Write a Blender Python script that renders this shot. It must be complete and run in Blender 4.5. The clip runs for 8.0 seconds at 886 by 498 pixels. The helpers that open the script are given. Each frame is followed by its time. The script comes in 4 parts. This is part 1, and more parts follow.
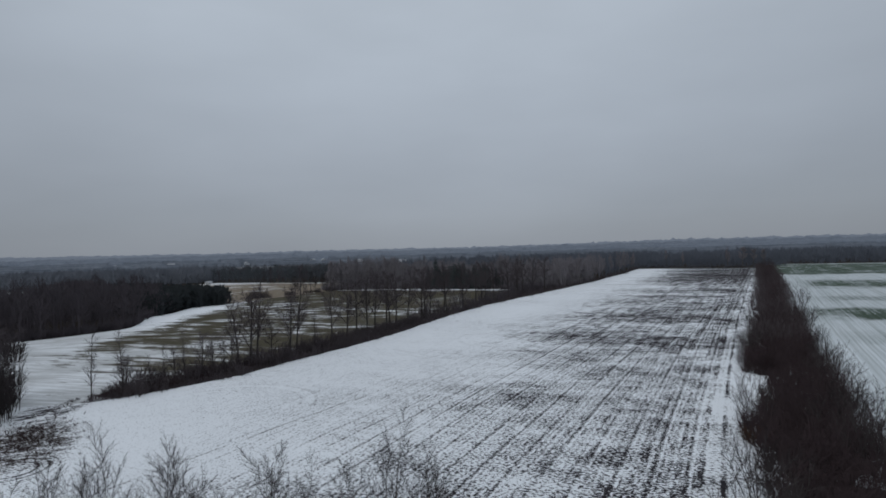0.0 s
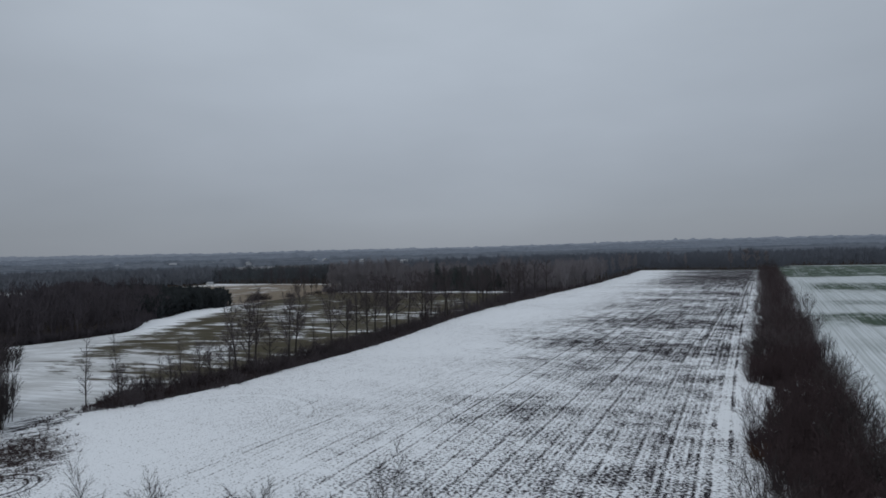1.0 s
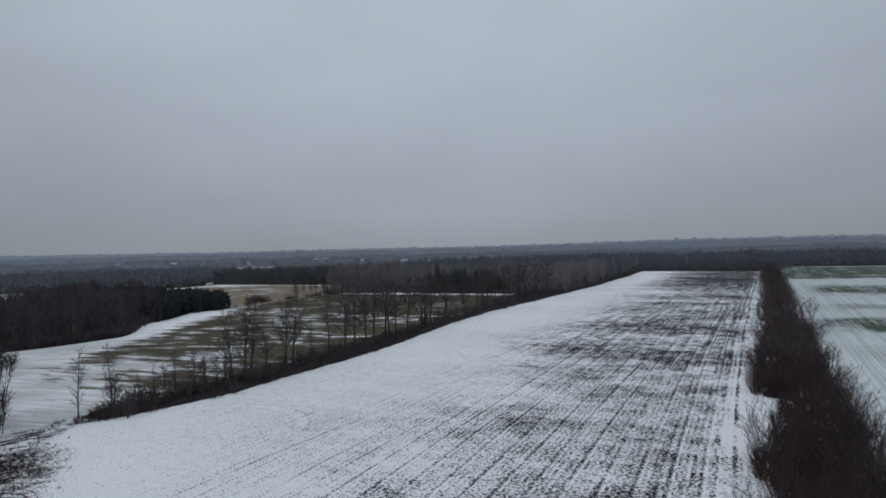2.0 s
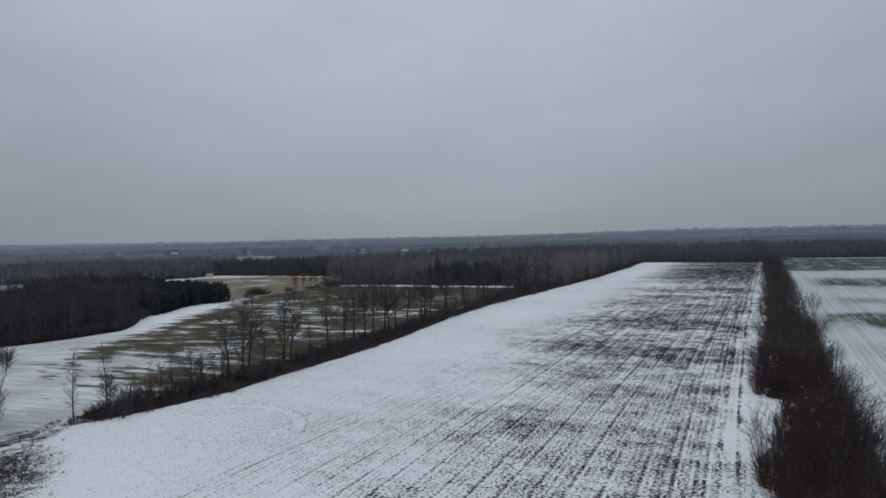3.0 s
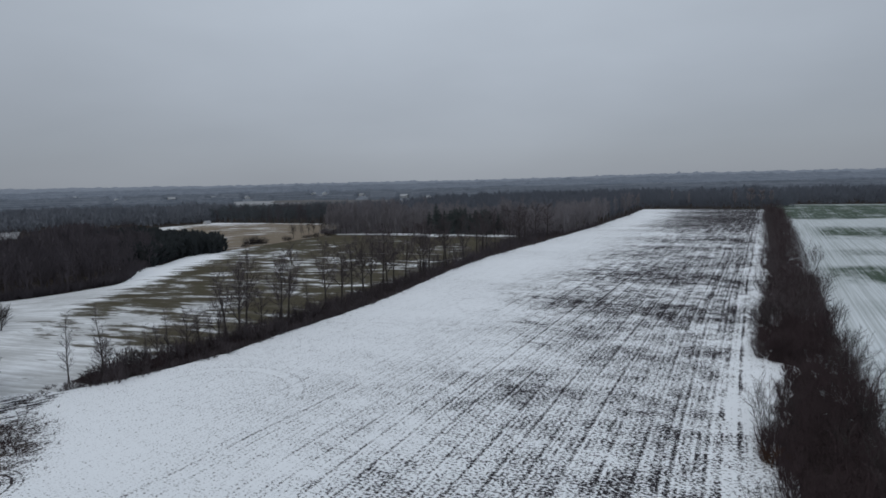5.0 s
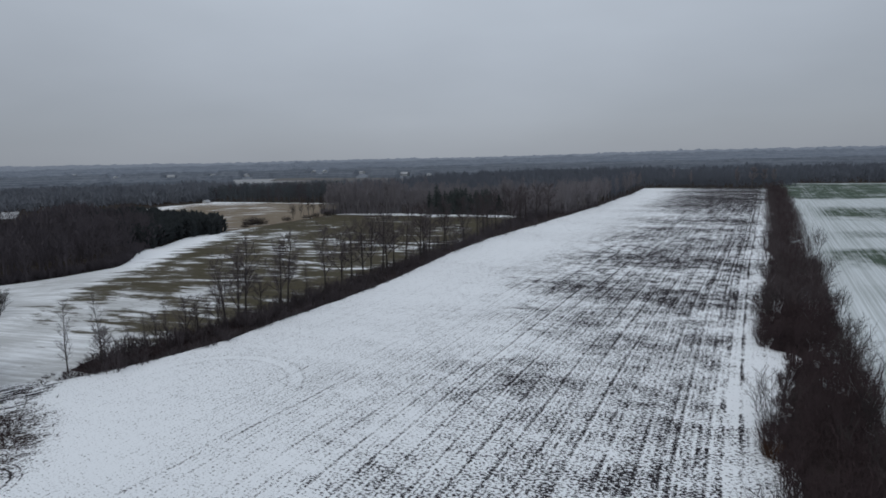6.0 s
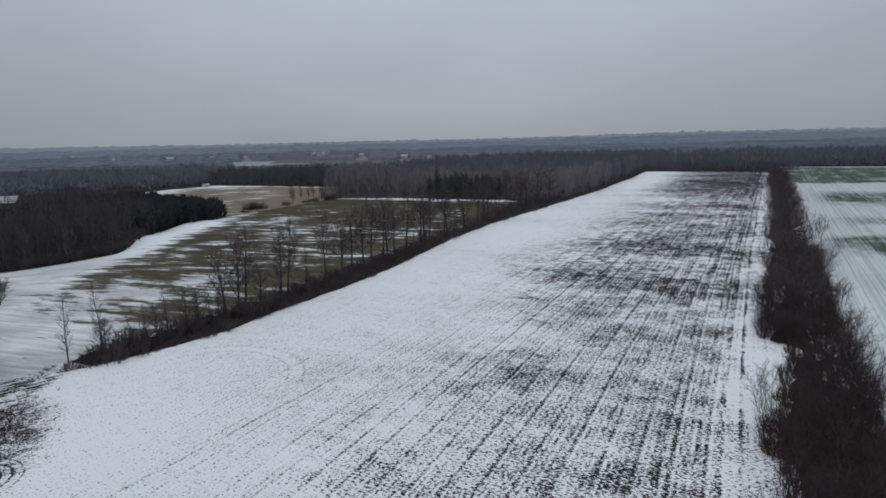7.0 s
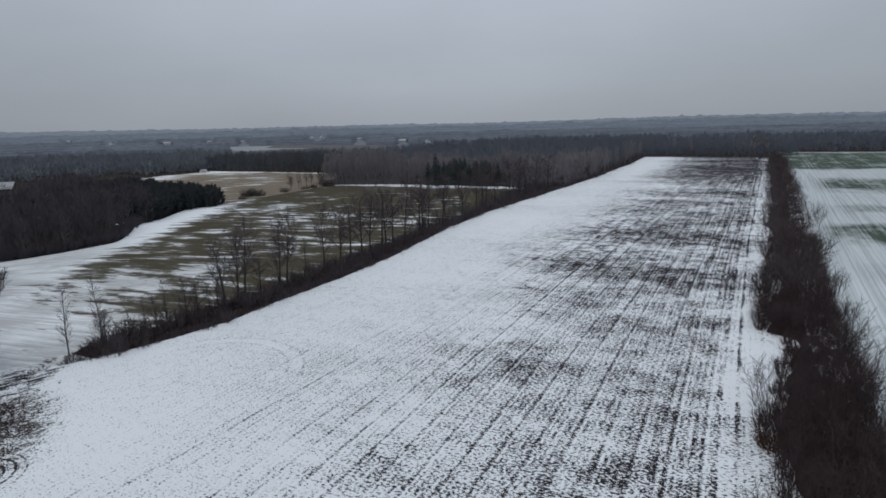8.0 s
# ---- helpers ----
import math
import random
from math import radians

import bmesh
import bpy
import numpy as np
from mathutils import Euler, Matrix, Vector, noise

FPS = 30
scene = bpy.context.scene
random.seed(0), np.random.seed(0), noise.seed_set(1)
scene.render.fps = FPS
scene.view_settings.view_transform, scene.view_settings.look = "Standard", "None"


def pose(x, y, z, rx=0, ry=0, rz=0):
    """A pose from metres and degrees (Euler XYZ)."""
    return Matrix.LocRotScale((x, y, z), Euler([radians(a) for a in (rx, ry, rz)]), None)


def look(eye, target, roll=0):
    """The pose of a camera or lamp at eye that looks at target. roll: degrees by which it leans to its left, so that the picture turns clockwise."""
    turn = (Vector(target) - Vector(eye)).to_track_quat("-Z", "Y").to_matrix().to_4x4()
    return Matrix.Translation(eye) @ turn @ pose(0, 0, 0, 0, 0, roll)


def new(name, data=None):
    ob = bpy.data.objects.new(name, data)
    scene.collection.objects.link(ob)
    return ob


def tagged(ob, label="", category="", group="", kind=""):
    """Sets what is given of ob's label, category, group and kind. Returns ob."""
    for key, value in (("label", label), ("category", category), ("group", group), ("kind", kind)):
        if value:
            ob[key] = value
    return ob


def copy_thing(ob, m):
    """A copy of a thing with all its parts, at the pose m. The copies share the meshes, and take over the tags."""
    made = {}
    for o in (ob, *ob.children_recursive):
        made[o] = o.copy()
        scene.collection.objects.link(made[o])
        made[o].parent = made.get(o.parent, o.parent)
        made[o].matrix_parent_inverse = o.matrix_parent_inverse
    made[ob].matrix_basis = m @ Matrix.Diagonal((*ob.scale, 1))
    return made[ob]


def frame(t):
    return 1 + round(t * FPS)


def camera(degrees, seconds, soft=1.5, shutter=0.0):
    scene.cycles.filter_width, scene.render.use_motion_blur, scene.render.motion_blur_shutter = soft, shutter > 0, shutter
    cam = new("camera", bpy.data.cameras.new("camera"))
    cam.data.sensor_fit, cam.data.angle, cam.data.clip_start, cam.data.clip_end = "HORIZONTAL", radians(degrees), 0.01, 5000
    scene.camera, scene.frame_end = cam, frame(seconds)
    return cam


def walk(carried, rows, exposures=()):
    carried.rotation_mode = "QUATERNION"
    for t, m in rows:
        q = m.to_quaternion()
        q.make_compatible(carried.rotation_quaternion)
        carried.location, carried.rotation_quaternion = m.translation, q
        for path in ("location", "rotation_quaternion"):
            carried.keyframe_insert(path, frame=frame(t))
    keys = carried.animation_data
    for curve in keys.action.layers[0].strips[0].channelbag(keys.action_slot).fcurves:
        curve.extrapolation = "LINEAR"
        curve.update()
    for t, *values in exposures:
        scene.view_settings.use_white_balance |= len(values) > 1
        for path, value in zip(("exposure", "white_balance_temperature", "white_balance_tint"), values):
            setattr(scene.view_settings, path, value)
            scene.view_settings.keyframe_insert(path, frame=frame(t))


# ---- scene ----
cam = camera(73.7, 8.0, soft=1.7)
PATH = [
    (0, (2.177, -4.932, 17.387), (1.345, -3.114, 17.395), -1.6),
    (0.5, (1.944, -4.295, 17.891), (1.105, -2.479, 17.898), -1.6),
    (1, (1.858, -3.659, 18.427), (1.02, -1.843, 18.434), -1.5),
    (1.5, (1.755, -3.012, 19.055), (0.916, -1.197, 19.061), -1.5),
    (3, (1.375, -1.158, 20.823), (0.531, 0.655, 20.791), -1.4),
    (3.5, (1.105, -0.596, 21.349), (0.262, 1.216, 21.27), -1.4),
    (4, (0.919, 0.035, 21.882), (0.075, 1.843, 21.754), -1.4),
    (4.5, (0.659, 0.572, 22.432), (-0.183, 2.378, 22.255), -1.4),
    (6, (0.07, 2.01, 24.19), (-0.769, 3.801, 23.892), -1.4),
    (6.5, (-0.084, 2.411, 24.795), (-0.922, 4.197, 24.466), -1.4),
    (7, (-0.155, 2.524, 25.316), (-0.992, 4.305, 24.958), -1.4),
    (7.5, (-0.21, 2.558, 25.792), (-1.043, 4.336, 25.407), -1.4),
    (8, (-0.255, 2.619, 26.283), (-1.084, 4.393, 25.873), -1.4),
]
walk(cam, [(t, look(e, g, r)) for t, e, g, r in PATH], [(0, -0.14, 6420, 8.0), (4, -0.05, 6440, 8.0), (6, 0.06, 6480, 8.5), (8, 0.10, 6500, 8.5)])

# ---- light: an overcast winter sky and a weak veiled sun ----
SUN_HEIGHT, SUN_TURN = 48.0, 200.0
world = bpy.data.worlds.new("overcast_sky")
scene.world = world
world.use_nodes = True
wt = world.node_tree
wt.nodes.clear()


def wnode(kind, **values):
    n = wt.nodes.new(kind)
    for key, value in values.items():
        n.inputs[key.replace("_", " ")].default_value = value
    return n


w_coord = wnode("ShaderNodeTexCoord")
w_split = wnode("ShaderNodeSeparateXYZ")
wt.links.new(w_coord.outputs["Generated"], w_split.inputs[0])
w_ramp = wnode("ShaderNodeValToRGB")
w_ramp.color_ramp.interpolation = "B_SPLINE"
stops = [(0.0, (0.262, 0.284, 0.325)), (0.06, (0.295, 0.320, 0.366)), (0.2, (0.365, 0.402, 0.462)), (0.38, (0.42, 0.465, 0.53)), (0.6, (0.52, 0.570, 0.640)), (1.0, (0.66, 0.71, 0.78))]
while len(w_ramp.color_ramp.elements) < len(stops):
    w_ramp.color_ramp.elements.new(0.5)
for e, (p, c) in zip(w_ramp.color_ramp.elements, stops):
    e.position, e.color = p, (*c, 1)
wt.links.new(w_split.outputs["Z"], w_ramp.inputs[0])
w_map = wnode("ShaderNodeMapping", Scale=(1.6, 1.6, 5.0))
wt.links.new(w_coord.outputs["Generated"], w_map.inputs[0])
w_noise = wnode("ShaderNodeTexNoise", Scale=1.7, Detail=4.0, Roughness=0.5)
wt.links.new(w_map.outputs[0], w_noise.inputs["Vector"])
w_range = wnode("ShaderNodeMapRange")
for key, value in (("From Min", 0.3), ("From Max", 0.7), ("To Min", 0.955), ("To Max", 1.045)):
    w_range.inputs[key].default_value = value
wt.links.new(w_noise.outputs[0], w_range.inputs[0])
# the sky is brightened above the camera's heading, in place of lens vignetting
w_heading = wnode("ShaderNodeVectorMath")
w_heading.operation = "DOT_PRODUCT"
w_heading.inputs[1].default_value = (-0.377, 0.809, 0.454)
wt.links.new(w_coord.outputs["Generated"], w_heading.inputs[0])
w_bright = wnode("ShaderNodeMapRange")
w_bright.interpolation_type = "SMOOTHSTEP"
for key, value in (("From Min", 0.72), ("From Max", 1.0), ("To Min", 0.93), ("To Max", 1.12)):
    w_bright.inputs[key].default_value = value
wt.links.new(w_heading.outputs["Value"], w_bright.inputs[0])
w_both = wnode("ShaderNodeMath")
w_both.operation = "MULTIPLY"
wt.links.new(w_range.outputs[0], w_both.inputs[0])
wt.links.new(w_bright.outputs[0], w_both.inputs[1])
w_cloud = wnode("ShaderNodeVectorMath")
w_cloud.operation = "SCALE"
wt.links.new(w_ramp.outputs[0], w_cloud.inputs[0])
wt.links.new(w_both.outputs[0], w_cloud.inputs["Scale"])
w_sky = wnode("ShaderNodeTexSky")
w_sky.sky_type, w_sky.sun_disc = "NISHITA", False
w_sky.sun_elevation, w_sky.sun_rotation = radians(SUN_HEIGHT), radians(SUN_TURN)
w_back1 = wnode("ShaderNodeBackground", Strength=0.004)
w_back2 = wnode("ShaderNodeBackground", Strength=1.0)
w_add = wnode("ShaderNodeAddShader")
w_out = wnode("ShaderNodeOutputWorld")
wt.links.new(w_sky.outputs[0], w_back1.inputs[0])
wt.links.new(w_cloud.outputs[0], w_back2.inputs[0])
wt.links.new(w_back1.outputs[0], w_add.inputs[0])
wt.links.new(w_back2.outputs[0], w_add.inputs[1])
wt.links.new(w_add.outputs[0], w_out.inputs[0])

sun = new("veiled_sun", bpy.data.lights.new("veiled_sun", "SUN"))
sun.data.energy, sun.data.angle, sun.data.color = 0.5, radians(40), (1.0, 0.98, 0.95)
a = radians(SUN_TURN)
sun.matrix_world = look((math.sin(a) * 80, math.cos(a) * 80, 90), (0, 0, 0))


# ---- materials ----
class Nodes:
    """A node material under construction."""

    def __init__(self, name, rough=0.9):
        self.mat = bpy.data.materials.new(name)
        self.mat.use_nodes = True
        self.tree = self.mat.node_tree
        self.shader = self.tree.nodes["Principled BSDF"]
        self.shader.inputs["Roughness"].default_value = rough
        self.shader.inputs["Specular IOR Level"].default_value = 0.04
        self.place = self.tree.nodes.new("ShaderNodeTexCoord").outputs["Object"]

    def put(self, socket, value):
        if isinstance(value, bpy.types.NodeSocket):
            self.tree.links.new(value, socket)
        else:
            socket.default_value = value

    def math(self, op, a, b=0.0, c=0.0, clamp=False):
        n = self.tree.nodes.new("ShaderNodeMath")
        n.operation, n.use_clamp = op, clamp
        for s, v in zip(n.inputs, (a, b, c)):
            self.put(s, v)
        return n.outputs[0]

    def axis(self, vector):
        n = self.tree.nodes.new("ShaderNodeSeparateXYZ")
        self.put(n.inputs[0], vector)
        return n.outputs

    def mapped(self, turn=0.0, scale=(1, 1, 1), shift=(0, 0, 0)):
        n = self.tree.nodes.new("ShaderNodeMapping")
        n.vector_type = "TEXTURE"
        self.put(n.inputs[0], self.place)
        n.inputs["Rotation"].default_value = (0, 0, -radians(turn))
        n.inputs["Scale"].default_value = tuple(1 / k for k in scale)
        n.inputs["Location"].default_value = shift
        return n.outputs[0]

    def vector(self, x, y, z):
        n = self.tree.nodes.new("ShaderNodeCombineXYZ")
        for s, v in zip(n.inputs, (x, y, z)):
            self.put(s, v)
        return n.outputs[0]

    def noise(self, vector, scale, detail=3.0, rough=0.55):
        n = self.tree.nodes.new("ShaderNodeTexNoise")
        self.put(n.inputs["Vector"], vector)
        for k, v in (("Scale", scale), ("Detail", detail), ("Roughness", rough)):
            n.inputs[k].default_value = v
        return n.outputs[0]

    def step(self, value, low, high, to_low=0.0, to_high=1.0):
        n = self.tree.nodes.new("ShaderNodeMapRange")
        n.interpolation_type = "SMOOTHSTEP"
        for s, v in zip(n.inputs, (value, low, high, to_low, to_high)):
            self.put(s, v)
        return n.outputs[0]

    def mix(self, fac, one, two):
        n = self.tree.nodes.new("ShaderNodeMix")
        n.data_type = "RGBA"
        self.put(n.inputs[0], fac)
        for s, v in ((n.inputs[6], one), (n.inputs[7], two)):
            self.put(s, (*v, 1) if isinstance(v, tuple) else v)
        return n.outputs[2]

    def random(self):
        return self.tree.nodes.new("ShaderNodeObjectInfo").outputs["Random"]

    def island(self):
        return self.tree.nodes.new("ShaderNodeNewGeometry").outputs["Random Per Island"]

    def done(self, colour, height=None, strength=0.5, distance=0.1):
        self.put(self.shader.inputs["Base Color"], (*colour, 1) if isinstance(colour, tuple) else colour)
        if height is not None:
            b = self.tree.nodes.new("ShaderNodeBump")
            b.inputs["Strength"].default_value, b.inputs["Distance"].default_value = strength, distance
            self.put(b.inputs["Height"], height)
            self.put(self.shader.inputs["Normal"], b.outputs[0])
        return self.mat


SNOW = (0.800, 0.820, 0.850)
ROWS = 4.0  # the drill rows of the wheat lean this many degrees from north to east


def ploughed_snow():
    n = Nodes("thin_snow_on_ploughed_soil", 0.8)
    px, py, _ = n.axis(n.place)
    # the plough rows run north at the near end and swing a little east up the field
    up = n.math("SUBTRACT", py, 20.0)
    swing = n.math("MULTIPLY", n.math("ADD", up, n.math("MULTIPLY", n.math("EXPONENT", n.math("MULTIPLY", up, -1 / 70)), 70.0)), 0.07)
    wander = n.noise(n.mapped(turn=ROWS, scale=(0.06, 0.012, 1)), 1.0, 2)
    u = n.math("ADD", n.math("SUBTRACT", px, swing), n.math("MULTIPLY", n.math("SUBTRACT", wander, 0.5), 1.8))

    def row_noise(across, along, detail, rough=0.6, z=0.0):
        return n.math("SUBTRACT", n.noise(n.vector(n.math("MULTIPLY", u, across), n.math("MULTIPLY", py, along), z), 1.0, detail, rough), 0.5)

    # how thin the snow lies: the long drift across the field, the verge, gusts and bands
    broad = row_noise(0.022, 0.045, 4, 0.6)
    drift = n.step(u, -62.0, -18.0, -0.078, 0.056)
    drift = n.math("ADD", drift, n.step(u, -82.0, -58.0, -0.04, 0.0))
    verge = n.step(n.math("ADD", u, n.math("MULTIPLY", row_noise(0.05, 0.05, 3, z=2.0), 10.0)), -5.5, -1.5, 0.0, -0.13)
    bay = n.math("MULTIPLY", n.step(n.math("ABSOLUTE", n.math("SUBTRACT", py, 69.0)), 6.0, 13.0, -0.07, 0.0), n.step(u, -6.5, -3.5))
    verge = n.math("ADD", n.math("MULTIPLY", verge, n.step(py, 50.0, 60.0, 0.5, 1.0)), bay)
    wavy = n.math("ADD", py, n.math("MULTIPLY", row_noise(0.05, 0.02, 3, z=5.0), 26.0))
    bands = n.math("MULTIPLY", n.step(py, 255.0, 330.0, 0.0, 0.16), 1.0)
    for middle, half, depth in ((66.0, 4.0, 0.045), (90.0, 5.0, -0.03), (109.0, 9.0, 0.075), (127.0, 5.0, -0.05), (142.0, 7.0, 0.06), (158.0, 6.0, -0.05), (185.0, 8.0, 0.05), (216.0, 6.0, -0.09), (233.0, 7.0, 0.08), (252.0, 6.0, -0.05)):
        bands = n.math("ADD", bands, n.step(n.math("ABSOLUTE", n.math("SUBTRACT", wavy, middle)), 0.3 * half, half, depth, 0.0))
    bands = n.math("MULTIPLY", n.math("MULTIPLY", bands, 0.75), n.step(n.math("ADD", u, n.math("MULTIPLY", py, 0.045)), -48.0, -26.0, 0.0, 1.0))
    gust = n.math("ADD", n.math("MULTIPLY", broad, 0.36), n.math("MULTIPLY", row_noise(0.15, 0.22, 5, 0.66), n.step(u, -48.0, -14.0, 0.12, 0.46)))
    # up the field the snow lies in small blown heaps between bare clods
    heaps = n.math("MULTIPLY", row_noise(0.34, 0.42, 4, 0.62, 7.0), n.math("MULTIPLY", n.step(py, 70.0, 130.0, 0.12, 0.58), n.step(n.math("ADD", u, n.math("MULTIPLY", py, 0.03)), -56.0, -30.0, 0.2, 1.0)))
    open_end = n.math("MULTIPLY", n.step(py, 75.0, 140.0, 0.0, 0.055), n.step(n.math("ADD", u, n.math("MULTIPLY", py, 0.03)), -54.0, -30.0))
    thin = n.math("ADD", n.math("ADD", n.math("ADD", drift, bands), n.math("ADD", heaps, open_end)), n.math("ADD", verge, gust))
    # furrows: long broken lines, one plough width apart, each with a snow-caught edge, and the finer rows between
    strong = n.step(u, -60.0, -18.0, 0.42, 1.0)
    lane = n.math("DIVIDE", n.math("ADD", u, 200.0), 2.45)
    held = n.noise(n.vector(n.math("MULTIPLY", n.math("FLOOR", lane), 3.7), n.math("MULTIPLY", py, 0.022), 0.0), 1.0, 3, 0.6)
    held = n.step(held, 0.34, 0.62, 0.34, 1.0)
    off = n.math("MULTIPLY", n.math("SUBTRACT", n.math("FRACT", lane), 0.5), 2.45)
    dark_line = n.step(n.math("ABSOLUTE", off), 0.05, 0.24, 0.092, 0.0)
    pale_line = n.step(n.math("ABSOLUTE", n.math("SUBTRACT", off, 0.34)), 0.04, 0.14, -0.075, 0.0)
    furrow = n.math("MULTIPLY", n.math("ADD", dark_line, pale_line), n.math("MULTIPLY", held, strong))
    fine = n.math("SINE", n.math("MULTIPLY", u, 2 * math.pi / 0.6125))
    furrow = n.math("ADD", furrow, n.math("MULTIPLY", fine, 0.022))
    furrow = n.math("ADD", furrow, n.math("MULTIPLY", row_noise(0.95, 0.035, 4, 0.7), n.math("MULTIPLY", strong, n.step(py, 60.0, 140.0, 0.20, 0.50))))
    broken = n.math("ADD", row_noise(0.5, 0.14, 4, 0.65), 0.5)
    for place, width, depth in ((-8.6, 0.14, 0.08), (-5.9, 0.14, 0.10), (-4.3, 0.16, 0.15), (-2.7, 0.16, 0.15), (-0.9, 0.18, 0.04)):
        side = n.math("ABSOLUTE", n.math("SUBTRACT", u, place))
        furrow = n.math("ADD", furrow, n.math("MULTIPLY", n.step(side, width, 2.2 * width, depth, 0.0), n.step(broken, 0.44, 0.58, 0.0, 1.0)))
    # crumbs and clods that stand out of the snow
    flecks = n.noise(n.vector(n.math("MULTIPLY", u, 3.3), n.math("MULTIPLY", py, 4.4), 0.0), 1.0, 3, 0.7)
    crumbs = n.noise(n.vector(n.math("MULTIPLY", u, 4.1), n.math("MULTIPLY", py, 5.2), 3.0), 1.0, 3, 0.7)
    coarse = n.step(u, -46.0, -20.0)
    flecks = n.math("ADD", n.math("MULTIPLY", flecks, coarse), n.math("MULTIPLY", crumbs, n.math("SUBTRACT", 1.0, coarse)))
    flecks = n.math("ADD", n.math("MULTIPLY", n.math("SUBTRACT", flecks, 0.5), 1.3), 0.5)
    clods = n.math("ADD", flecks, n.math("MULTIPLY", row_noise(1.0, 0.9, 3), n.step(py, 60.0, 110.0, 0.24, 0.46)))
    value = n.math("ADD", n.math("ADD", clods, furrow), thin)
    # the turning circle of a tractor and the grassy near corner
    ring = n.math("SQRT", n.math("ADD", n.math("POWER", n.math("ADD", px, 50.5), 2.0), n.math("POWER", n.math("SUBTRACT", py, 46.5), 2.0)))
    rut = n.math("MULTIPLY", n.step(n.math("ABSOLUTE", n.math("SUBTRACT", n.math("ABSOLUTE", n.math("SUBTRACT", ring, 10.2)), 0.9)), 0.08, 0.26, 0.05, 0.0), n.step(py, 47.0, 52.0))
    swath = n.math("MULTIPLY", n.step(n.math("ABSOLUTE", n.math("SUBTRACT", ring, 10.2)), 0.5, 0.7, -0.035, 0.0), n.step(py, 47.0, 52.0))
    rut = n.math("ADD", rut, swath)
    track = n.math("ABSOLUTE", n.math("ADD", n.math("SUBTRACT", px, n.math("MULTIPLY", py, 0.10)), 42.4))
    rut = n.math("ADD", rut, n.math("MULTIPLY", n.step(track, 0.08, 0.26, 0.12, 0.0), n.math("MULTIPLY", n.step(py, 51.0, 56.0, 1.0, 0.0), n.step(broken, 0.40, 0.56))))
    spin = n.math("SQRT", n.math("ADD", n.math("POWER", n.math("ADD", px, 51.5), 2.0), n.math("POWER", n.math("SUBTRACT", py, 24.6), 2.0)))
    rut = n.math("ADD", rut, n.math("MULTIPLY", n.step(n.math("ABSOLUTE", n.math("SUBTRACT", n.math("FRACT", n.math("DIVIDE", spin, 0.8)), 0.5)), 0.06, 0.2, 0.22, 0.0), n.step(n.math("ABSOLUTE", n.math("SUBTRACT", spin, 2.6)), 0.8, 1.2, 1.0, 0.0)))
    dx, dy = n.math("ADD", px, 58.0), n.math("SUBTRACT", py, 29.8)
    aside = n.math("ADD", n.math("MULTIPLY", dx, 0.58), n.math("MULTIPLY", dy, 0.81))
    along = n.math("SUBTRACT", n.math("MULTIPLY", dx, 0.81), n.math("MULTIPLY", dy, 0.58))
    corner = n.math("SQRT", n.math("ADD", n.math("POWER", n.math("MULTIPLY", aside, 2.0), 2.0), n.math("POWER", along, 2.0)))
    tuft = n.noise(n.mapped(turn=54.0, scale=(1.1, 0.4, 1)), 1.0, 4, 0.7)
    weeds = n.math("MULTIPLY", n.step(corner, 3.0, 14.0, 0.34, 0.0), n.step(tuft, 0.35, 0.6, 0.3, 1.0))
    ex, ey = n.math("ADD", px, 69.5), n.math("SUBTRACT", py, 40.2)
    strip = n.math("ABSOLUTE", n.math("ADD", n.math("MULTIPLY", ex, 0.89), n.math("MULTIPLY", ey, 0.45)))
    streak = n.noise(n.mapped(turn=27.0, scale=(1.4, 0.28, 1)), 1.0, 4, 0.7)
    weeds = n.math("ADD", weeds, n.math("MULTIPLY", n.math("MULTIPLY", n.step(strip, 1.2, 4.6, 0.42, 0.0), n.step(n.math("ABSOLUTE", ey), 4.0, 8.0, 1.0, 0.0)), n.step(streak, 0.42, 0.58)))
    value = n.math("ADD", n.math("ADD", value, rut), weeds)
    bare = n.step(value, 0.55, n.math("SUBTRACT", 0.66, n.math("MULTIPLY", coarse, 0.05)))
    soil = n.mix(n.noise(n.place, 0.9, 4), (0.015, 0.0128, 0.0165), (0.037, 0.0315, 0.036))
    soil = n.mix(n.step(n.noise(n.place, 0.05, 3), 0.56, 0.74, 0.0, 0.3), soil, (0.040, 0.034, 0.036))
    soil = n.mix(n.step(corner, 4.0, 12.0, 0.8, 0.0), soil, (0.050, 0.039, 0.033))
    snow = n.mix(n.noise(n.place, 0.07, 4), SNOW, (0.745, 0.765, 0.795))
    snow = n.mix(n.step(value, 0.46, 0.55, 0.0, 0.28), snow, (0.36, 0.36, 0.375))  # dusted soil
    rough = n.math("ADD", n.math("MULTIPLY", clods, 0.6), n.math("MULTIPLY", fine, 0.06))
    return n.done(n.mix(bare, snow, soil), rough, 0.55, 0.15)


